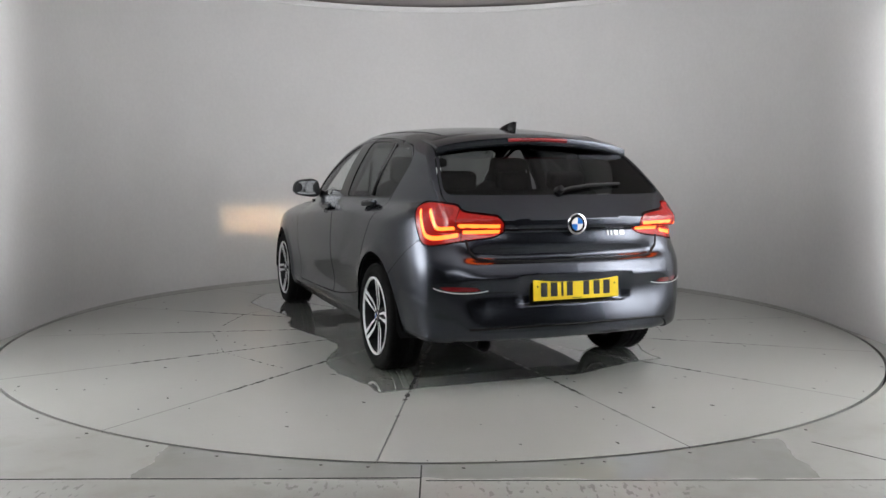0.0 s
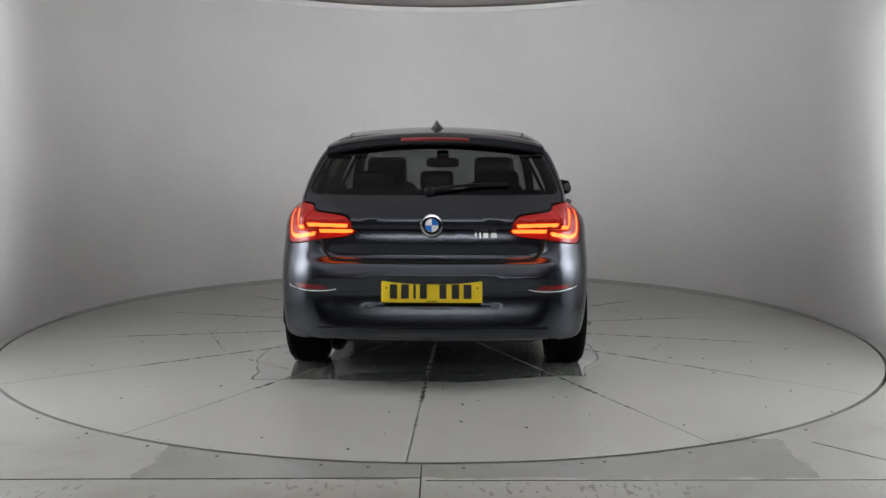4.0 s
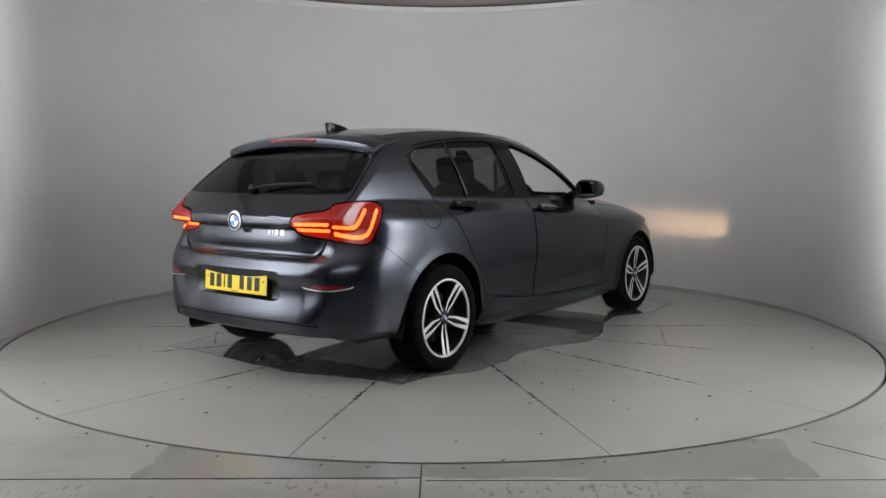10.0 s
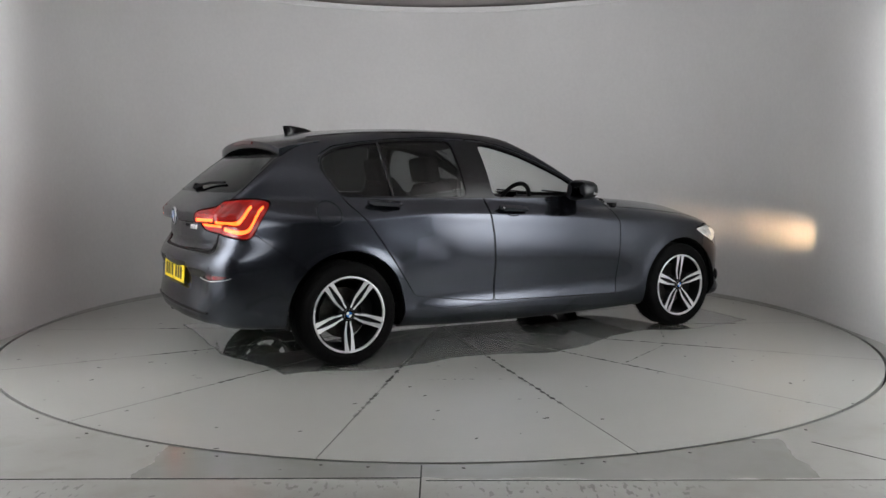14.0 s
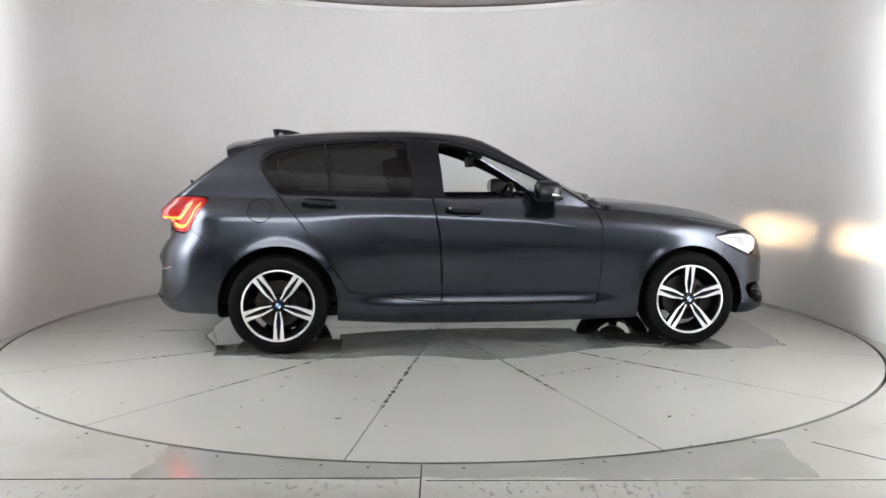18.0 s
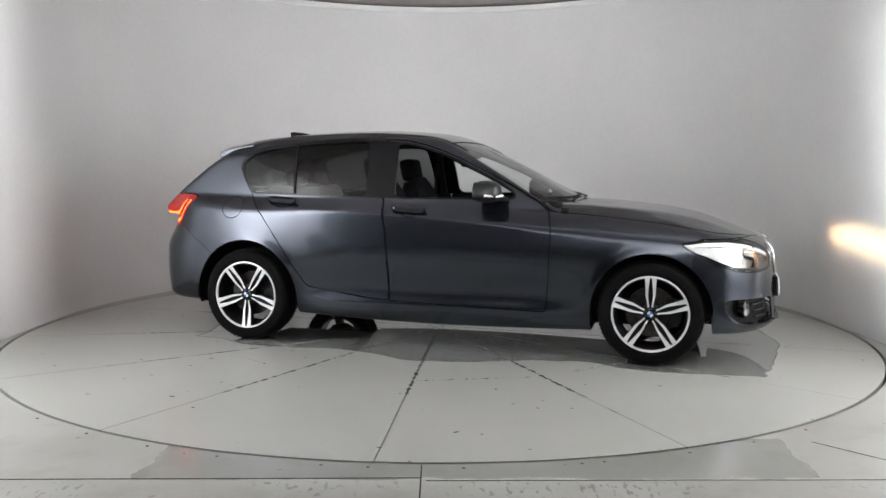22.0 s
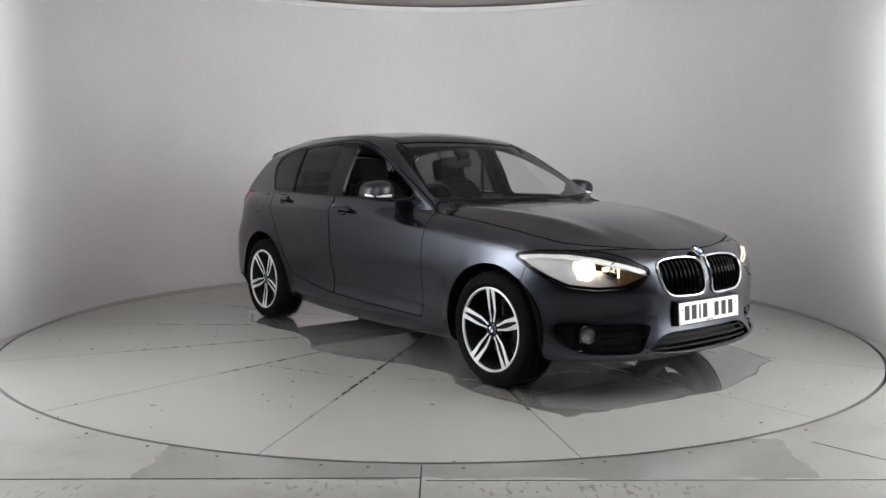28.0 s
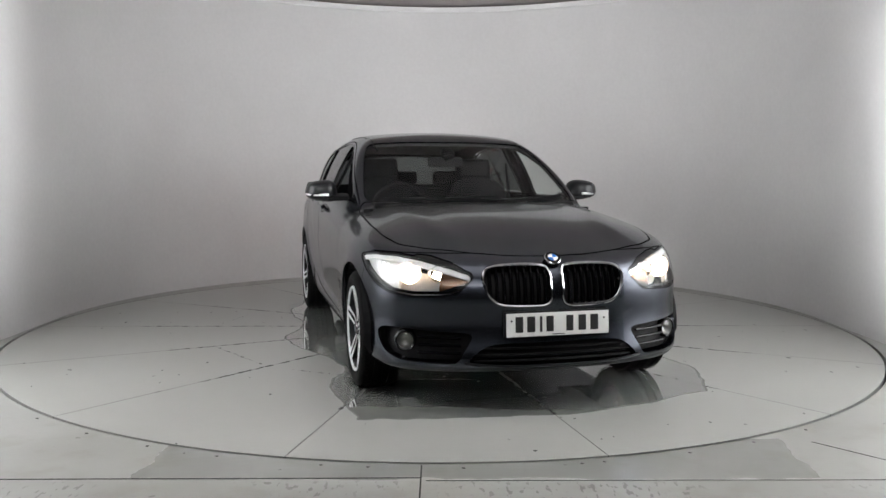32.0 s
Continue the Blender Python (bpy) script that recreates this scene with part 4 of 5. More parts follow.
def badge(parent, m, size, rim=0.9):
    """A round enamel emblem of plain fields: dark ring, chrome rims, blue and white quarters."""
    ring = part("emblem", lathe([(0.001, 0.003), (size * 0.6, 0.0045), (size * 0.64, 0.006), (size * 0.93, 0.006), (size, 0.003), (size, -0.004), (0.001, -0.004)], 40, "z"), CHROME, parent, "round chrome-rimmed enamel emblem", True)
    ring.matrix_local = m
    part("emblem_ring", lathe([(size * 0.62, 0.006), (size * 0.64, 0.0075), (size * rim, 0.0075), (size * (rim + 0.02), 0.006)], 40, "z"), GLOSS_BLACK, ring)
    for k in range(4):
        pts = [(0, 0)] + [(size * 0.58 * math.cos(radians(90 * k + a)), size * 0.58 * math.sin(radians(90 * k + a))) for a in range(0, 91, 15)]
        part("emblem_field", prism(pts, 0.002, (0, 0, 0.006), "xy"), (WHITE, BLUE)[(k + 1) % 2], ring)


# ---- wheels ----


def wheel(at, side, up, parent):
    """An alloy wheel with five double spokes and its tyre; side: the way that its face looks along y."""
    w = under("wheel", parent, Matrix.Translation(at) @ pose(0, 0, 0, 0, 0, 0 if side < 0 else 180))
    # local -y is outward
    bm = lathe([(0.222, 0.20), (0.235, 0.212), (0.285, 0.212), (0.306, 0.198), (0.312, 0.175), (0.3125, 0.15)] + [(0.3125, 0.148), (0.305, 0.146), (0.305, 0.138), (0.3125, 0.136)] +
               [(0.3128, 0.112), (0.305, 0.110), (0.305, 0.102), (0.3128, 0.1)] + [(0.3125, 0.066), (0.305, 0.064), (0.305, 0.056), (0.3125, 0.054), (0.311, 0.035), (0.304, 0.014), (0.29, 0.0), (0.272, -0.0045), (0.262, -0.0035), (0.258, -0.0055), (0.245, -0.003), (0.231, 0.003), (0.224, 0.014)], 96, "y", closed=True)
    part("tyre", bm, RUBBER, w, "black low-profile road tyre", True)
    blocks = bmesh.new()
    for k in range(72):
        a = 2 * math.pi * k / 72
        for y0, lean in ((0.018, 0.25), (0.19, -0.25)):
            box(0.004, 0.02, 0.003, (0.3125 * math.cos(a), y0 + 0.008, 0.3125 * math.sin(a)), (0, -math.degrees(a), 14), bm=blocks)
    tagged(part("tread", blocks, RUBBER, w), kind="stuff")
    part("rim", lathe([(0.222, 0.014), (0.2285, 0.006), (0.2285, 0.0), (0.2245, -0.002), (0.2185, -0.001), (0.2165, 0.004), (0.2155, 0.012)], 96, "y", closed=True), SILVER, w, "machined bright rim edge", True)
    part("barrel", lathe([(0.205, 0.022), (0.2135, 0.008), (0.215, 0.01), (0.208, 0.2), (0.2, 0.2)], 72, "y", closed=True), DARK_ALLOY, w, smooth=True)
    part("brake_disc", lathe([(0.06, 0.1), (0.15, 0.1), (0.15, 0.122), (0.06, 0.122)], 48, "y", closed=True), STEEL, w, "worn steel brake disc", True)
    part("brake_caliper", prism(spline([(0.09, -0.08), (0.165, -0.07), (0.18, 0.0), (0.165, 0.07), (0.09, 0.08), (0.11, 0.0)]), 0.06, (0, 0.11, 0)), DARK_ALLOY, w)
    part("hub", lathe([(0.001, 0.018), (0.03, 0.018), (0.045, 0.024), (0.062, 0.036), (0.07, 0.055), (0.07, 0.1), (0.001, 0.1)], 48, "y"), DARK_ALLOY, w, smooth=True)
    for k in range(5):
        a = up + 72 * k
        spoke = part("spoke", bmesh_spoke(False), DARK_ALLOY, w)
        spoke.matrix_local = pose(0, 0, 0, 0, -a, 0)
        for s in (-1, 1):
            face = part("spoke_face", bmesh_spoke(True, s), SILVER, spoke, "machined bright spoke face")
    for k in range(5):
        a = radians(up + 36 + 72 * k)
        part("wheel_bolt", lathe([(0.001, 0.03), (0.009, 0.031), (0.011, 0.036), (0.011, 0.05)], 8, "y", at=(0.05 * math.cos(a), 0, 0.05 * math.sin(a))), STEEL, w)
    badge(w, Matrix.Translation((0, 0.017, 0)) @ pose(0, 0, 0, 90), 0.031)
    return w


def bmesh_spoke(face, s=0):
    """One double spoke along local x: the dark body, or one of its two bright faces."""
    bm = bmesh.new()
    stops = [(0.04, 0.018, 0.0045, 0.021), (0.065, 0.02, 0.0085, 0.022), (0.095, 0.0275, 0.0125, 0.021), (0.115, 0.031, 0.013, 0.018), (0.15, 0.0315, 0.0115, 0.013), (0.19, 0.0335, 0.0075, 0.007), (0.2165, 0.036, 0.004, 0.002)]
    rows = []
    for r, half, slot, depth in stops:
        if face:
            d0, d1 = depth - 0.0015, depth + 0.006
            prof = [(s * slot, d1), (s * (slot + 0.001), d0), (s * (half - 0.0015), d0 + 0.0006), (s * half, d1)]
        else:
            prof = [(-half, depth + 0.045), (-half, depth + 0.002), (-half + 0.002, depth), (-slot, depth), (-slot * 0.8, depth + 0.018), (slot * 0.8, depth + 0.018), (slot, depth), (half - 0.002, depth), (half, depth + 0.002), (half, depth + 0.045)]
        rows.append([bm.verts.new((r, d, z)) for z, d in prof])
    for a, b in zip(rows, rows[1:]):
        for k in range(len(a) - 1):
            bm.faces.new((a[k], a[k + 1], b[k + 1], b[k]))
        bm.faces.new((a[-1], a[0], b[0], b[-1]))
    bm.faces.new(rows[0])
    bm.faces.new(rows[-1][::-1])
    return bm


for ax, y, turn in ((FRONT_AXLE, 0.868, 90), (REAR_AXLE, 0.874, -90)):
    for s in (-1, 1):
        wheel((ax, s * y, HUB_Z), s, turn if s < 0 else turn + 24, car)
        rad = 0.355 if ax > 0 else 0.37
        bm = bmesh.new()
        rings = []
        for k in range(25):
            a = math.pi * k / 24 * 1.12 - 0.19
            c, n = math.cos(a), math.sin(a)
            rings.append([bm.verts.new((ax + rad * 1.01 * c, s * yy, HUB_Z + rad * 1.01 * n)) for yy in (0.865 if k in range(1, 24) else 0.84, 0.56)] + [bm.verts.new((ax + 0.02 * c, s * 0.56, HUB_Z + 0.02 * n))])
        for a, b in zip(rings, rings[1:]):
            bm.faces.new((a[0], a[1], b[1], b[0]))
            bm.faces.new((a[1], a[2], b[2], b[1]))
        part("wheel_arch_liner", bm, BLACK, car, "black plastic wheel arch liner")

# ---- outside fittings ----
# door handles with their cups
for s, owners in ((-1, (doors_rear[0], doors_front[0])), (1, (doors_rear[1], doors_front[1]))):
    for owner, x0, x1, z0, z1 in ((owners[0], -0.985, -0.765, 0.948, 0.932), (owners[1], -0.075, 0.155, 0.902, 0.886)):
        a, b = on_side(x0, z0, s), on_side(x1, z1, s)
        mid = on_side((x0 + x1) / 2, (z0 + z1) / 2, s)
        n = normal_at(mid)
        m = facing(mid + n * 0.006, n)
        along = (m.inverted().to_3x3() @ (b - a)).normalized()
        turn = math.degrees(math.atan2(along.y, along.x)) if along.x > 0 else math.degrees(math.atan2(-along.y, -along.x))
        L = (b - a).length
        cup = part("handle_cup", lathe([(0.001, -0.0125), (0.03, -0.011), (0.045, -0.0045), (0.047, -0.004)], 32, "z"), PAINT, owner, "painted recess behind the handle", True)
        cup.matrix_local = m @ pose(0, 0, 0, 0, 0, turn) @ Matrix.Diagonal((1.25, 0.8, 1, 1))
        bar = spline([(-L / 2, 0.0), (-L / 2 + 0.012, 0.016), (-0.02, 0.019), (L / 2 - 0.05, 0.018), (L / 2 - 0.008, 0.012), (L / 2, -0.002), (L / 2 - 0.02, -0.014), (-0.02, -0.017), (-L / 2 + 0.02, -0.016)], steps=4)
        h = part("door_handle", prism(bar, 0.026, (0, 0, 0.021), "xy", 0.01), PAINT, owner, "dark grey bar door handle", True)
        h.matrix_local = m @ pose(0, 0, 0, 0, 0, turn) @ pose(0, 0, 0, -24)
        if s < 0 and x1 > 0:
            lock = part("lock", lathe([(0.0005, 0.004), (0.007, 0.003), (0.009, 0.0)], 20, "z"), CHROME, owner, "bright lock cylinder", True)
            lock.matrix_local = facing(a * 0.89 + b * 0.11 + n * 0.0395, n)

# door mirrors
for s in (-1, 1):
    mir = under("wing_mirror", car, Matrix.Translation((0.55, 0.885 if s > 0 else -0.92, 1.03)) @ Matrix.Diagonal((0.92, 0.92, 0.95, 1)))
    bm = bmesh.new()
    bmesh.ops.create_uvsphere(bm, u_segments=40, v_segments=24, radius=1.0)
    for v in bm.verts:
        x, y, z = v.co
        q = lambda a, e: math.copysign(abs(a) ** e, a)
        x, y, z = q(x, 0.8), q(y, 0.62), q(z, 0.7)
        if x < -0.45:
            x = -0.45 - (abs(x) - 0.45) * 0.25
        y2 = y * (0.108 - 0.012 * z) - s * 0.0
        v.co = (x * 0.105 + 0.015 - 0.02 * abs(y) ** 2, y2 + 0.0, z * 0.07 * (1 - 0.18 * (s * y)) + 0.004 * s * y)
    part("mirror_shell", bm, GLOSS_PAINT, mir, "dark grey painted mirror housing", True)
    glass_rim = spline([(-0.09, -0.03), (-0.085, 0.045), (-0.02, 0.056), (0.07, 0.048), (0.094, 0.01), (0.088, -0.04), (0.0, -0.054), (-0.07, -0.05)])
    part("mirror_glass", prism([(u * 0.96, v * 0.96) for u, v in glass_rim], 0.004, (-0.0475, 0, 0), "yz"), MIRROR, mir, "mirror glass")
    part("mirror_frame", prism([(u * 1.06, v * 1.08) for u, v in glass_rim], 0.012, (-0.04, 0, 0), "yz", 0.003), BLACK, mir)
    strip = tube([(0.03, s * 0.105, -0.022), (0.07, s * 0.088, -0.025), (0.1, s * 0.05, -0.027), (0.118, s * 0.0, -0.027), (0.122, s * -0.04, -0.026)], 0.0095, 8)
    part("indicator", strip, WHITE, mir, "white indicator strip in the mirror housing", True)
    leg = prism(spline([(0.0, 0.0), (0.06, -0.006), (0.13, -0.02), (0.13, -0.045), (0.02, -0.04), (-0.02, -0.02)]), 0.15, (0.0, s * -0.105, -0.02), "xz", 0.01)
    part("mirror_arm", leg, BLACK, mir, "black mirror arm", True)

# number plates: black bars in place of the characters
def number_plate(m, material, label):
    p = part("number_plate", box(0.52, 0.111, 0.006, bevel=0.0025), material, car, label)
    p.matrix_local = m
    for k, x in enumerate((-0.197, -0.138, -0.088, -0.043, 0.058, 0.122, 0.184)):
        part("bar", box((0.038, 0.04, 0.012, 0.036, 0.036, 0.038, 0.04)[k], 0.074, 0.002, (x, 0.002, 0.0035)), INK, p)
    for x in (-0.235, 0.235):
        part("screw", lathe([(0.001, 0.0055), (0.004, 0.0045), (0.005, 0.003)], 10, "z", at=(x, 0.02, 0)), BLACK, p)
    part("maker_line", box(0.06, 0.004, 0.001, (0, -0.048, 0.0035)), INK, p)


number_plate(facing(Vector((2.316, 0, 0.433)), Vector((1, 0, 0.06))), PLATE_WHITE, "white front number plate with black bars")
number_plate(facing(Vector((-1.942, 0, 0.535)), Vector((-1, 0, 0.06))), YELLOW, "yellow rear number plate with black bars")
part("plate_holder", box(0.02, 0.535, 0.125, (2.3, 0, 0.433), (0, -3, 0), 0.006), BLACK, car)

# emblems and the model lettering as plain bars
badge(car, facing(Vector((2.232, 0, 0.737)), normal_at(Vector((2.232, 0, 0.737)))), 0.041)
p = on_end(0, 0.878, False)
badge(tailgate, facing(p, normal_at(p)), 0.057, 0.8)
for k, (y, w) in enumerate(((-0.225, 0.01), (-0.248, 0.01), (-0.278, 0.026), (-0.32, 0.03))):
    p = on_end(y, 0.822, False)
    b = part("bar", box(w, 0.028, 0.006, bevel=0.002), SILVER, tailgate, "bright metal lettering bar")
    b.matrix_local = facing(p, normal_at(p))

# roof spoiler with its brake light
def spoiler():
    bm = bmesh.new()
    rows = []
    for k in range(33):
        y = -0.61 + 1.22 * k / 32
        f = abs(y) / 0.61
        top = on_top(-1.25, y * 0.97)
        zt = 1.392 - 0.052 * f ** 2 - 0.012 * f ** 10
        xe = -1.493 + 0.02 * f ** 2 + 0.012 * f ** 12
        rows.append([bm.verts.new(v) for v in ((-1.2, y * 0.985, min(top.z + 0.03, zt + 0.02) - 0.012), (-1.3, y * 0.99, zt - 0.008), (xe + 0.05, y, zt - 0.026), (xe, y, zt - 0.044), (xe + 0.002, y, zt - 0.074), (xe + 0.012, y, zt - 0.09), (xe + 0.05, y * 0.99, zt - 0.097), (-1.3, y * 0.97, zt - 0.11))])
    for a, b in zip(rows, rows[1:]):
        for i in range(len(a) - 1):
            bm.faces.new((a[i], a[i + 1], b[i + 1], b[i]))
    bm.faces.new(rows[0])
    bm.faces.new(rows[-1][::-1])
    return bm


sp = part("roof_spoiler", spoiler(), PAINT, tailgate, "dark grey roof spoiler", True)
part("brake_light", tube([(-1.484 + 0.02 * (abs(y) / 0.61) ** 2, y, 1.335 - 0.05 * (abs(y) / 0.61) ** 2) for y in np.linspace(-0.19, 0.19, 9)], 0.014, 8), RED_DARK, tailgate, "high red brake light bar", True)

# shark fin aerial
bm = bmesh.new()
rows = []
for t in np.linspace(0, 1, 9):
    half, z = 0.034 * (1 - t) ** 1.3 + 0.004, 0.064 * t
    x0, x1 = 0.095 - 0.14 * t ** 2.0, -0.08 - 0.012 * t + 0.006 * t * t
    rows.append([bm.verts.new((x0 + (x1 - x0) * u, half * math.sin(math.pi * min(u * 1.15, 1) ** 0.7) * sgn + 0.001 * sgn, z)) for sgn, seq in ((1, np.linspace(0, 1, 10)), (-1, np.linspace(1, 0, 10))) for u in seq])
for a, b in zip(rows, rows[1:]):
    for i in range(len(a)):
        bm.faces.new((a[i], a[(i + 1) % len(a)], b[(i + 1) % len(a)], b[i]))
bm.faces.new(rows[-1])
fin = part("aerial_fin", bm, GLOSS_BLACK, car, "black shark fin aerial on the roof", True)
fin.location = on_top(-1.12, 0) - Vector((0, 0, 0.004))
fin.rotation_euler = (0, radians(-4), 0)
fin.scale = (1.12, 1.2, 0.85)

# wipers
part("wiper", tube([on_end(0.02, 1.052, False) + Vector((-0.03, 0, 0)), on_end(-0.05, 1.067, False) + Vector((-0.03, 0, 0)), on_end(-0.2, 1.082, False) + Vector((-0.022, 0, 0)), on_end(-0.4, 1.087, False) + Vector((-0.015, 0, 0))], 0.0085, 8), BLACK, tailgate, "black rear wiper arm", True)
part("wiper_pivot", lathe([(0.001, 0.035), (0.018, 0.032), (0.024, 0.012), (0.026, -0.02)], 20, "z"), BLACK, tailgate, smooth=True).matrix_local = facing(on_end(0.02, 1.050, False), Vector((-1, 0, 0.5)))


def on_screen(y, z):
    x = np.linspace(1.3, 0.2, 2201)
    f = body_field(np.stack([x, np.full_like(x, abs(y)), np.full_like(x, z)], -1))
    return Vector((float(x[np.argmax(f < 0)]), y, z))


for pts in ([(-0.5, 0.98), (-0.3, 0.975), (0.0, 0.99), (0.12, 0.995)], [(0.0, 0.975), (0.2, 0.972), (0.45, 0.985), (0.6, 0.995)]):
    part("windscreen_wiper", tube([on_screen(y, z) + Vector((0.008, 0, 0.008)) for y, z in pts], 0.0065, 8), BLACK, car, "black windscreen wiper", True)
cowl = bmesh.new()
rows = []
for k in range(25):
    y = -0.61 + 1.22 * k / 24
    a = on_screen(y, 0.985 if abs(y) < 0.6 else 0.99)
    rows.append([cowl.verts.new((a.x - 0.01, y, 0.99)), cowl.verts.new((a.x + 0.02, y, 0.972)), cowl.verts.new((a.x + 0.05, y, 0.95 - 0.03 * (abs(y) / 0.6) ** 3))])
for a, b in zip(rows, rows[1:]):
    for i in range(2):
        cowl.faces.new((a[i], b[i], b[i + 1], a[i + 1]))
part("cowl", cowl, BLACK, car, "black plastic panel below the windscreen")

# exhaust
ex = part("exhaust_pipe", lathe([(0.035, 0.0), (0.04, 0.0), (0.04, -0.2), (0.035, -0.2)], 32, "x", closed=True, at=(-1.66, 0.5, 0.25)), BLACK, car, "round steel exhaust tailpipe", True)
part("pipe_inside", lathe([(0.001, -0.12), (0.036, -0.12)], 24, "x", at=(-1.66, 0.5, 0.25)), BLACK, ex)
part("silencer", box(0.3, 0.9, 0.12, (-1.62, 0, 0.3), bevel=0.05), BLACK, car)
# a black tube draws the shade in the gap below the tailgate
gap_line = [on_end(y, z, False) for y, z in ((-0.588, 0.8), (-0.575, 0.74), (-0.535, 0.7), (-0.45, 0.688), (-0.25, 0.685), (0.0, 0.684), (0.25, 0.685), (0.45, 0.688), (0.535, 0.7), (0.575, 0.74), (0.588, 0.8))]
part("tailgate_gap_shade", tube([p + Vector((0.004, 0, 0)) for p in gap_line], 0.009, 8), BLACK, tailgate, "dark tube standing in for the shaded gap under the tailgate", True)
# parking sensors and the rear bumper's edges
for y in (-0.62, -0.34, 0.34, 0.62):
    p = on_end(y, 0.605, False)
    part("parking_sensor", lathe([(0.001, 0.002), (0.009, 0.002), (0.011, -0.001)], 20, "z"), PAINT, car).matrix_local = facing(p, normal_at(p))
for s in (-1, 1):
    pts = [on_end(s * y, z, False) for y, z in ((0.5, 0.543), (0.56, 0.533), (0.66, 0.532), (0.74, 0.545), (0.76, 0.556))]
    part("reflector_rim", tube(spline([p + normal_at(p) * 0.003 for p in pts], closed=False), 0.0024, 6), SILVER, car, "thin bright rim under the reflector", True)
pts = [on_end(y, 0.352 - 0.01 * (abs(y) / 0.6) ** 4, False) for y in np.linspace(-0.6, 0.6, 25)]
part("bumper_strip", tube([p + normal_at(p) * 0.001 for p in pts], 0.007, 6), GLOSS_BLACK, car, "gloss black strip low on the bumper", True)

# kidney grilles
for s in (-1, 1):
    outline = spline(kidney, steps=5)
    ring = [on_end(s * y, z) + Vector((0.0035, 0, 0)) for y, z in outline]
    part("grille_frame", tube(ring + ring[:1], 0.0065, 8), CHROME, car, "chrome grille surround", True)
    for k in range(9):
        y = 0.045 + 0.034 * k
        zs = [z for yy, z in outline if abs(yy - y) < 0.03]
        lo, hi = min(zs) + 0.006, max(zs) - 0.006
        a, b = on_end(s * y, lo), on_end(s * y, hi)
        bm = bmesh.new()
        rows = []
        for t in np.linspace(0, 1, 7):
            p = a.lerp(b, t)
            x = on_end(s * y, p.z).x - 0.012
            rows.append([bm.verts.new((x + dx, p.y + dy, p.z)) for dx, dy in ((0, 0), (-0.006, 0.005), (-0.04, 0.004), (-0.04, -0.004), (-0.006, -0.005))])
        for u, v in zip(rows, rows[1:]):
            for i in range(5):
                bm.faces.new((u[i], u[(i + 1) % 5], v[(i + 1) % 5], v[i]))
        part("grille_slat", bm, GLOSS_BLACK, car)
# lower intake slats and lip
for z in (0.262, 0.29, 0.318):
    pts = [on_end(y, z) + Vector((-0.02, 0, 0)) for y in np.linspace(-0.4, 0.4, 15)]
    part("intake_slat", tube(pts, 0.006, 6), BLACK, car)
pts = [on_end(y, 0.236 + 0.02 * (abs(y) / 0.45) ** 3) + Vector((0.004, 0, 0)) for y in np.linspace(-0.45, 0.45, 19)]
part("intake_strip", tube(pts, 0.006, 6), GLOSS_PAINT, car)
# fog lamps and their slats
for s in (-1, 1):
    c = on_end(s * 0.705, 0.345)
    n = Vector((0.93, s * 0.36, 0))
    fogm = facing(c - n * 0.03, n)
    fl = part("fog_lamp", lathe([(0.001, -0.02), (0.025, -0.012), (0.036, 0.0), (0.04, 0.012), (0.044, 0.012), (0.046, -0.02)], 36, "z"), FOG_GLASS, car, "round unlit fog lamp", True)
    fl.matrix_local = fogm
    part("fog_lens", lathe([(0.001, 0.016), (0.02, 0.014), (0.037, 0.008)], 32, "z"), LENS, fl, smooth=True)
    part("fog_rim", lathe([(0.04, 0.012), (0.046, 0.018), (0.052, 0.012), (0.054, -0.02)], 36, "z"), GLOSS_BLACK, fl, smooth=True)
    for z in (0.295, 0.33, 0.365):
        pts = [on_end(s * y, z) + Vector((-0.028, 0, 0)) for y in np.linspace(0.455, 0.645, 8)]
        part("intake_slat", tube(pts, 0.007, 6), GLOSS_BLACK, car)

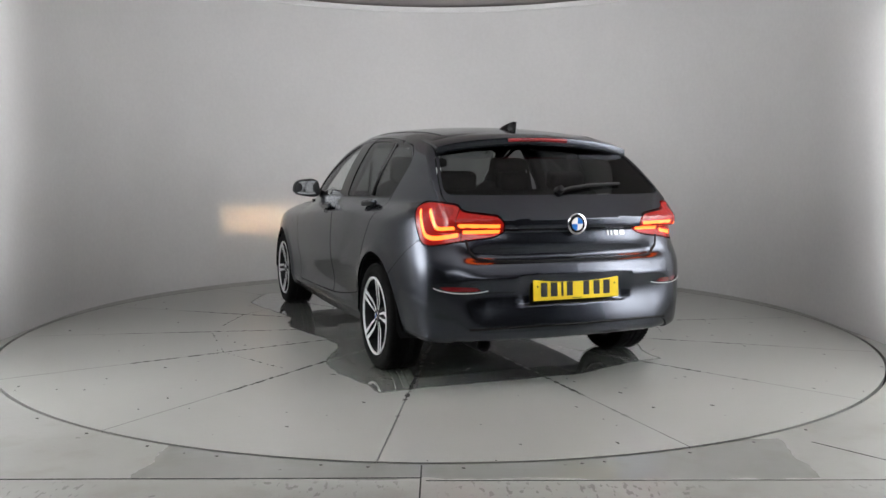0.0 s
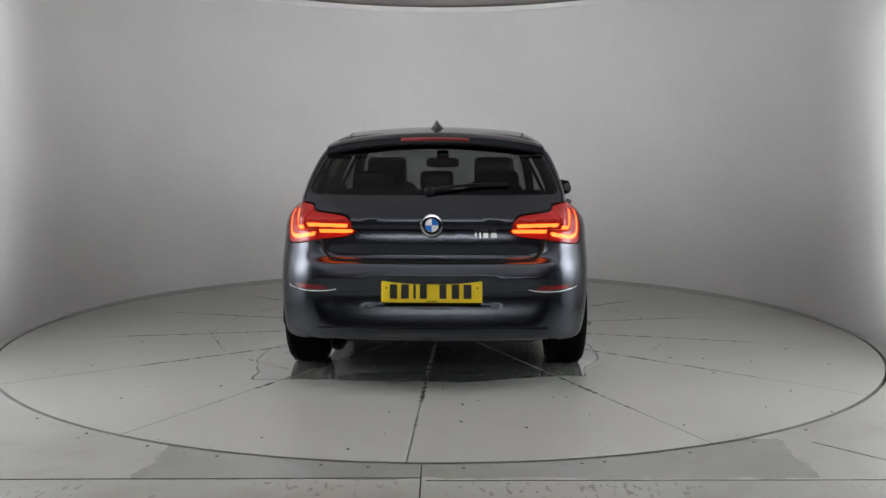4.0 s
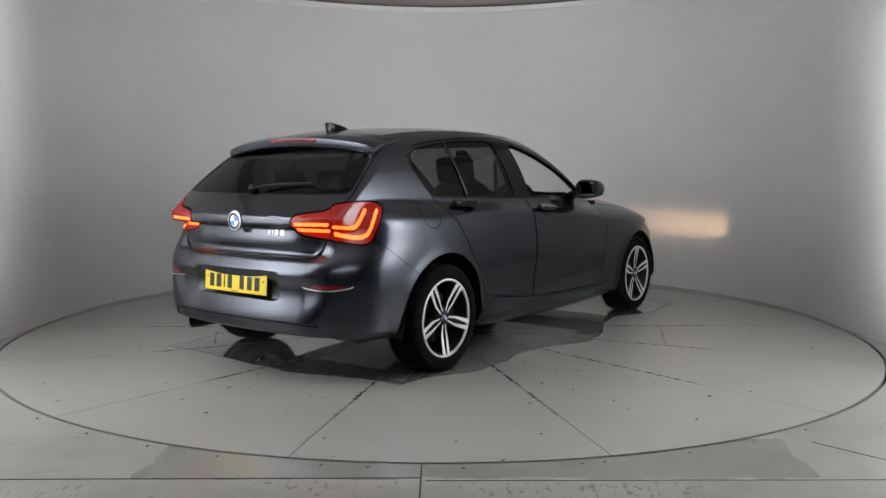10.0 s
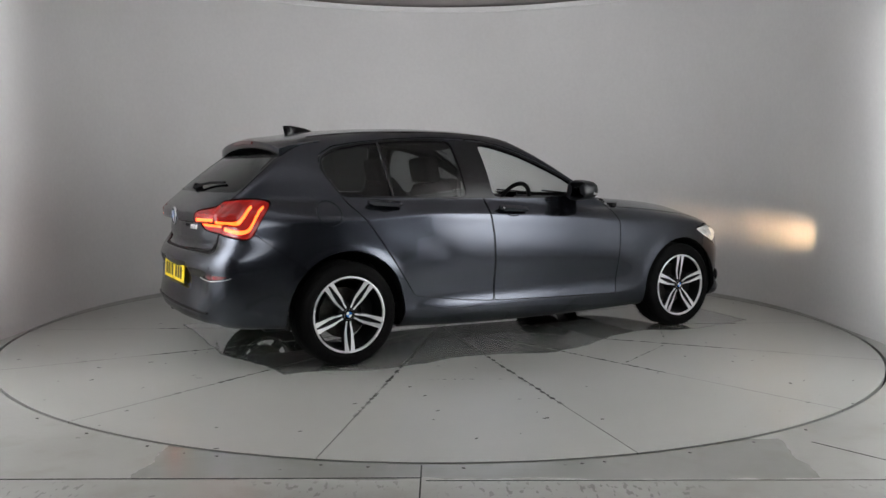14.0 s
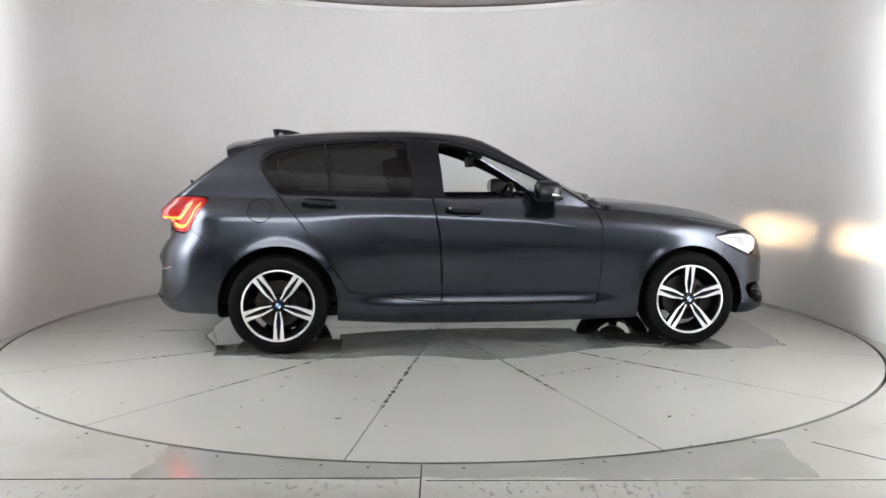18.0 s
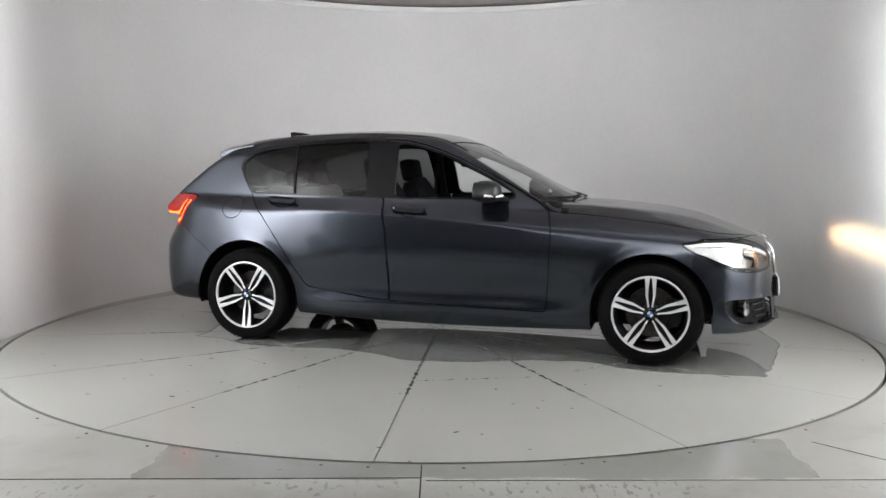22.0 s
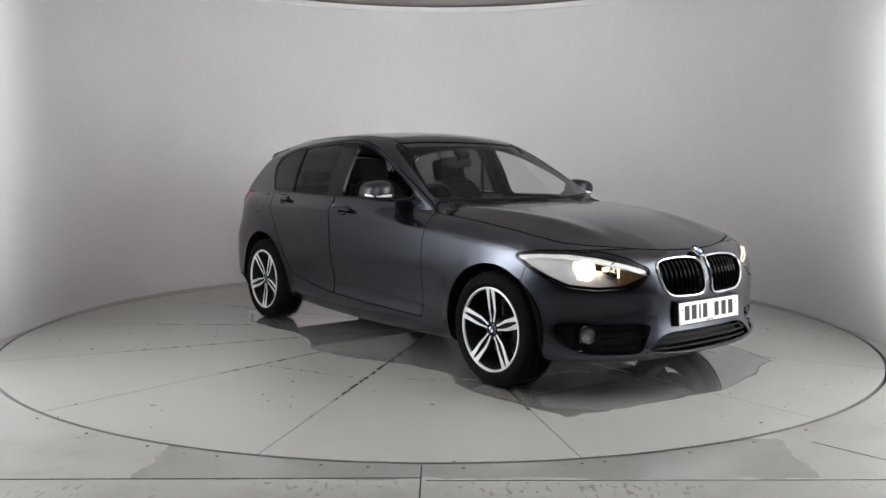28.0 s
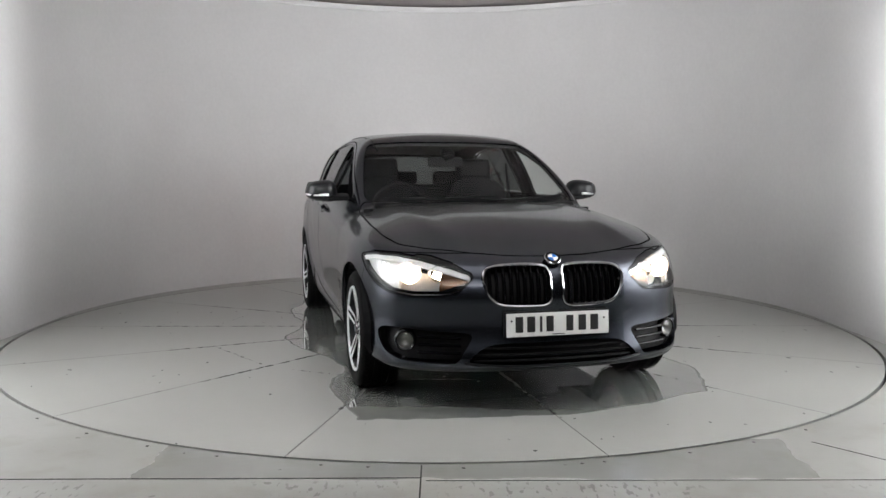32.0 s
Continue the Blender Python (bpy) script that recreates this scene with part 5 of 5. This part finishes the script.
# ---- head lamps ----
for s in (-1, 1):
    hl = heads[0] if s < 0 else heads[1]
    back = shell.make("lamp_housing", head, HOUSING, hl, "silvered lamp housing", sink=0.1, lip=0, sides=(s,))[0]
    for name, y, z, r, deep in (("low_beam", 0.665, 0.662, 0.05, 0.06), ("high_beam", 0.545, 0.662, 0.038, 0.05)):
        c = on_end(s * y, z) - Vector((0.055 if name == "low_beam" else 0.05, 0, 0))
        m = facing(c, Vector((1, 0, -0.01)))
        bowl = part(name, lathe([(r * 0.3, -deep), (r * 0.6, -deep * 0.8), (r * 0.85, -deep * 0.4), (r * 0.97, 0.0), (r * 1.05, 0.006), (r * 1.1, 0.0), (r * 1.05, -deep)], 40, "z", closed=True), LIT_FACE if name == "low_beam" else REFLECTOR, hl, "silvered reflector bowl with the bulb's glow put into its surface" if name == "low_beam" else "silvered reflector bowl", True)
        bowl.matrix_local = m
        part("bulb", lathe([(0.001, -deep * 0.78), (0.006, -deep * 0.8), (0.0065, -deep * 0.95), (0.001, -deep * 0.98)], 16, "z"), BULB, bowl, "glowing warm white bulb", True)
        if name == "high_beam":
            # an added weak emitter throws the faint halo round the beam
            part("emitter_disc", lathe([(0.0005, -0.036), (0.004, -0.036)], 20, "z"), GLOW, bowl, "small added emitter for the beam's halo")
        else:
            part("emitter_disc", lathe([(0.0005, -0.045), (0.006, -0.045)], 24, "z"), BEAM, bowl, "bright beam source")
            for flip in (0, 180):
                # added plates leave a wide low slot for the beam; they emit too
                top = [(0.047 * math.cos(radians(t)), 0.047 * math.sin(radians(t))) for t in np.linspace(4.9, 175.1, 20)]
                edge = [(0.047 * math.cos(radians(t)), 0.047 * math.sin(radians(t))) for t in np.linspace(-4.7, 4.7, 6)]
                for pts in (top, edge + [(0.024, 0.0039), (0.024, -0.0039)]):
                    pl = part("beam_slot_plate", prism(pts, 0.0015, (0, 0, 0), "xy"), LIT_FACE, bowl)
                    pl.matrix_local = pose(0, 0, 0.0, 0, 0, flip)
    outer, _ = shell.split(head, lambda P: 0.69 - lamp_w(P))
    shell.make("side_reflector", outer, HOUSING, hl, "ribbed white side reflector", sink=0.035, lip=0.02, sides=(s,))
    upper, _ = shell.split(head, lambda P: np.interp(lamp_w(P), [0.2, 0.34, 0.54, 0.74, 0.93, 1.09], [0.64, 0.674, 0.71, 0.727, 0.726, 0.705]) - P[:, 2])
    shell.make("lamp_brow", upper, HOUSING, hl, "pale light guide along the top of the lamp", sink=0.014, lip=0.012, sides=(s,))
    inner, _ = shell.split(head, lambda P: lamp_w(P) - 0.385)
    shell.make("corner_reflector", inner, AMBER, hl, "smoked amber inner corner of the lamp", sink=0.03, lip=0.02, sides=(s,))
    lower, _ = shell.split(head, lambda P: P[:, 2] - np.interp(lamp_w(P), [0.2, 0.36, 0.55, 0.74, 0.88, 1.0], [0.64, 0.592, 0.586, 0.597, 0.636, 0.68]))
    shell.make("lamp_sill", lower, GLOSS_BLACK, hl, "dark lower edge of the lamp", sink=0.012, lip=0.02, sides=(s,))
    for k in range(5):
        rib = [on_end(s * y, z) - Vector((0.03, 0, 0)) for y, z in ((0.745 + 0.018 * k, 0.64 + 0.012 * k), (0.745 + 0.018 * k, 0.715 + 0.003 * k))]
        part("lamp_rib", tube(rib, 0.0025, 6), HOUSING, hl)

# ---- inside the car ----


def seat(x, y, parent):
    st = under("front_seat", parent, Matrix.Translation((x, y, 0)))
    part("cushion", box(0.5, 0.5, 0.16, (0.12, 0, 0.5), (0, -8, 0), 0.05), CLOTH, st, "dark cloth seat cushion", True)
    part("backrest", prism(spline([(-0.21, -0.28), (-0.24, 0.05), (-0.19, 0.28), (0.0, 0.33), (0.19, 0.28), (0.24, 0.05), (0.21, -0.28)]), 0.13, bevel=0.035, plane="yz"), CLOTH, st, "dark cloth backrest", True).matrix_local = pose(-0.2, 0, 0.78, 0, -20, 0)
    part("headrest", box(0.1, 0.27, 0.17, (-0.34, 0, 1.165), (0, -12, 0), 0.04), CLOTH, st, "dark cloth headrest", True)
    for s in (-1, 1):
        part("headrest_post", tube([(-0.315, s * 0.06, 1.0), (-0.335, s * 0.06, 1.12)], 0.006, 8), CHROME, st)
    return st


for y in (-0.37, 0.37):
    seat(-0.02, y, car)
bench = under("rear_seat", car, Matrix.Translation((-0.75, 0, 0)))
part("cushion", box(0.5, 1.25, 0.16, (0, 0, 0.52), (0, -6, 0), 0.05), CLOTH, bench, "dark cloth bench cushion", True)
part("backrest", box(0.13, 1.25, 0.5, (-0.3, 0, 0.8), (0, -22, 0), 0.045), CLOTH, bench, "dark cloth bench backrest", True)
for y in (-0.37, 0.0, 0.37):
    part("headrest", box(0.09, 0.24 if y else 0.2, 0.11, (-0.42, y, 1.1), (0, -15, 0), 0.035), CLOTH, bench, "dark cloth headrest", True)
    for s in (-1, 1):
        part("headrest_post", tube([(-0.4, y + s * 0.05, 1.0), (-0.415, y + s * 0.05, 1.07)], 0.006, 8), CHROME, bench)
part("parcel_shelf", box(0.36, 1.1, 0.02, (-1.38, 0, 0.97), bevel=0.006), CLOTH, car)
dash = prism(spline([(1.0, 0.94), (0.78, 0.945), (0.6, 0.92), (0.52, 0.86), (0.55, 0.7), (0.62, 0.5), (0.9, 0.45), (1.0, 0.6)]), 1.3, bevel=0.02)
part("dashboard", dash, BLACK, car, "black moulded dashboard", True)
part("instrument_hood", box(0.2, 0.34, 0.07, (0.58, -0.37, 0.935), (0, 8, 0), 0.03), BLACK, car, smooth=True)
part("screen_display", box(0.015, 0.2, 0.08, (0.6, 0.0, 0.965), (0, -15, 0), 0.006), GLOSS_BLACK, car)
steer = under("steering_wheel", car, pose(0.36, -0.37, 0.9, 0, -65, 0))
part("wheel_ring", lathe([(0.185 + 0.0155 * math.cos(a), 0.0155 * math.sin(a)) for a in np.linspace(0, 2 * math.pi, 12, endpoint=False)], 48, "z", closed=True), BLACK, steer, smooth=True)
part("wheel_boss", lathe([(0.001, 0.02), (0.06, 0.015), (0.075, -0.01), (0.07, -0.04), (0.001, -0.05)], 28, "z"), BLACK, steer, smooth=True)
for a in (0, 180, 270):
    part("wheel_spoke", box(0.12, 0.035, 0.015, (0.12 * math.sin(radians(a)) * 1.0, 0.12 * math.cos(radians(a)), -0.005), (0, 0, 90 - a), 0.005), BLACK, steer)
part("column", tube([(0.4, -0.37, 0.88), (0.6, -0.37, 0.8)], 0.035, 12), BLACK, car)
rm = under("rear_view_mirror", car, pose(0.2, 0, 1.22))
part("mirror_body", prism(spline([(-0.12, 0.0), (-0.1, 0.035), (0.1, 0.035), (0.12, 0.0), (0.1, -0.032), (-0.1, -0.032)]), 0.035, plane="yz", bevel=0.008), BLACK, rm, "black interior mirror", True)
part("mirror_stem", tube([(0.01, 0, 0.02), (0.05, 0, 0.05), (0.045, 0, 0.075)], 0.014, 8), BLACK, rm)
part("sensor_cover", box(0.09, 0.09, 0.05, (0.055, 0, 0.06), (0, 25, 0), 0.02), BLACK, rm, smooth=True)
for s in (-1, 1):
    # pillar post between the doors, and the bar dividing the rear door's glass
    a, b = on_side(-0.19, 1.345, s), on_side(-0.19, 0.99, s)
    a2, b2 = on_side(-0.835, 1.325, s), on_side(-0.80, 1.005, s)
    part("window_bar", tube([a2 + Vector((0, s * 0.0, 0)), on_side(-0.815, 1.15, s), b2], 0.009, 8), GLOSS_BLACK, doors_rear[0 if s < 0 else 1], "black bar dividing the rear window", True)
    part("pillar_trim", box(0.05, 0.02, 0.42, (-0.2, s * 0.655, 1.16), (s * 27, 0, 0), 0.008), BLACK, car)
    part("seat_belt", tube([(-0.22, s * 0.6, 1.22), (-0.25, s * 0.64, 0.9), (-0.2, s * 0.66, 0.5)], 0.012, 6), CLOTH, car)
    pts = [on_top(x, s * y) for x, y in ((0.34, 0.515), (0.2, 0.527), (0.0, 0.533), (-0.3, 0.537), (-0.6, 0.536), (-0.9, 0.527), (-1.1, 0.515), (-1.25, 0.502))]
    part("roof_moulding", tube([p - Vector((0, 0, 0.001)) for p in pts], 0.005, 6), BLACK, car, "black moulding along the roof joint", True)


def motions():
    turns = [(t, START_TURN + TURN_RATE * t) for t in range(0, 33, 2)]
    walk(table, [(t, pose(0, 0, 0, 0, 0, a)) for t, a in turns])
    walk(car, [(t, pose(0, 0, 0, 0, 0, a) @ Matrix.Translation(STAND)) for t, a in turns])


motions()
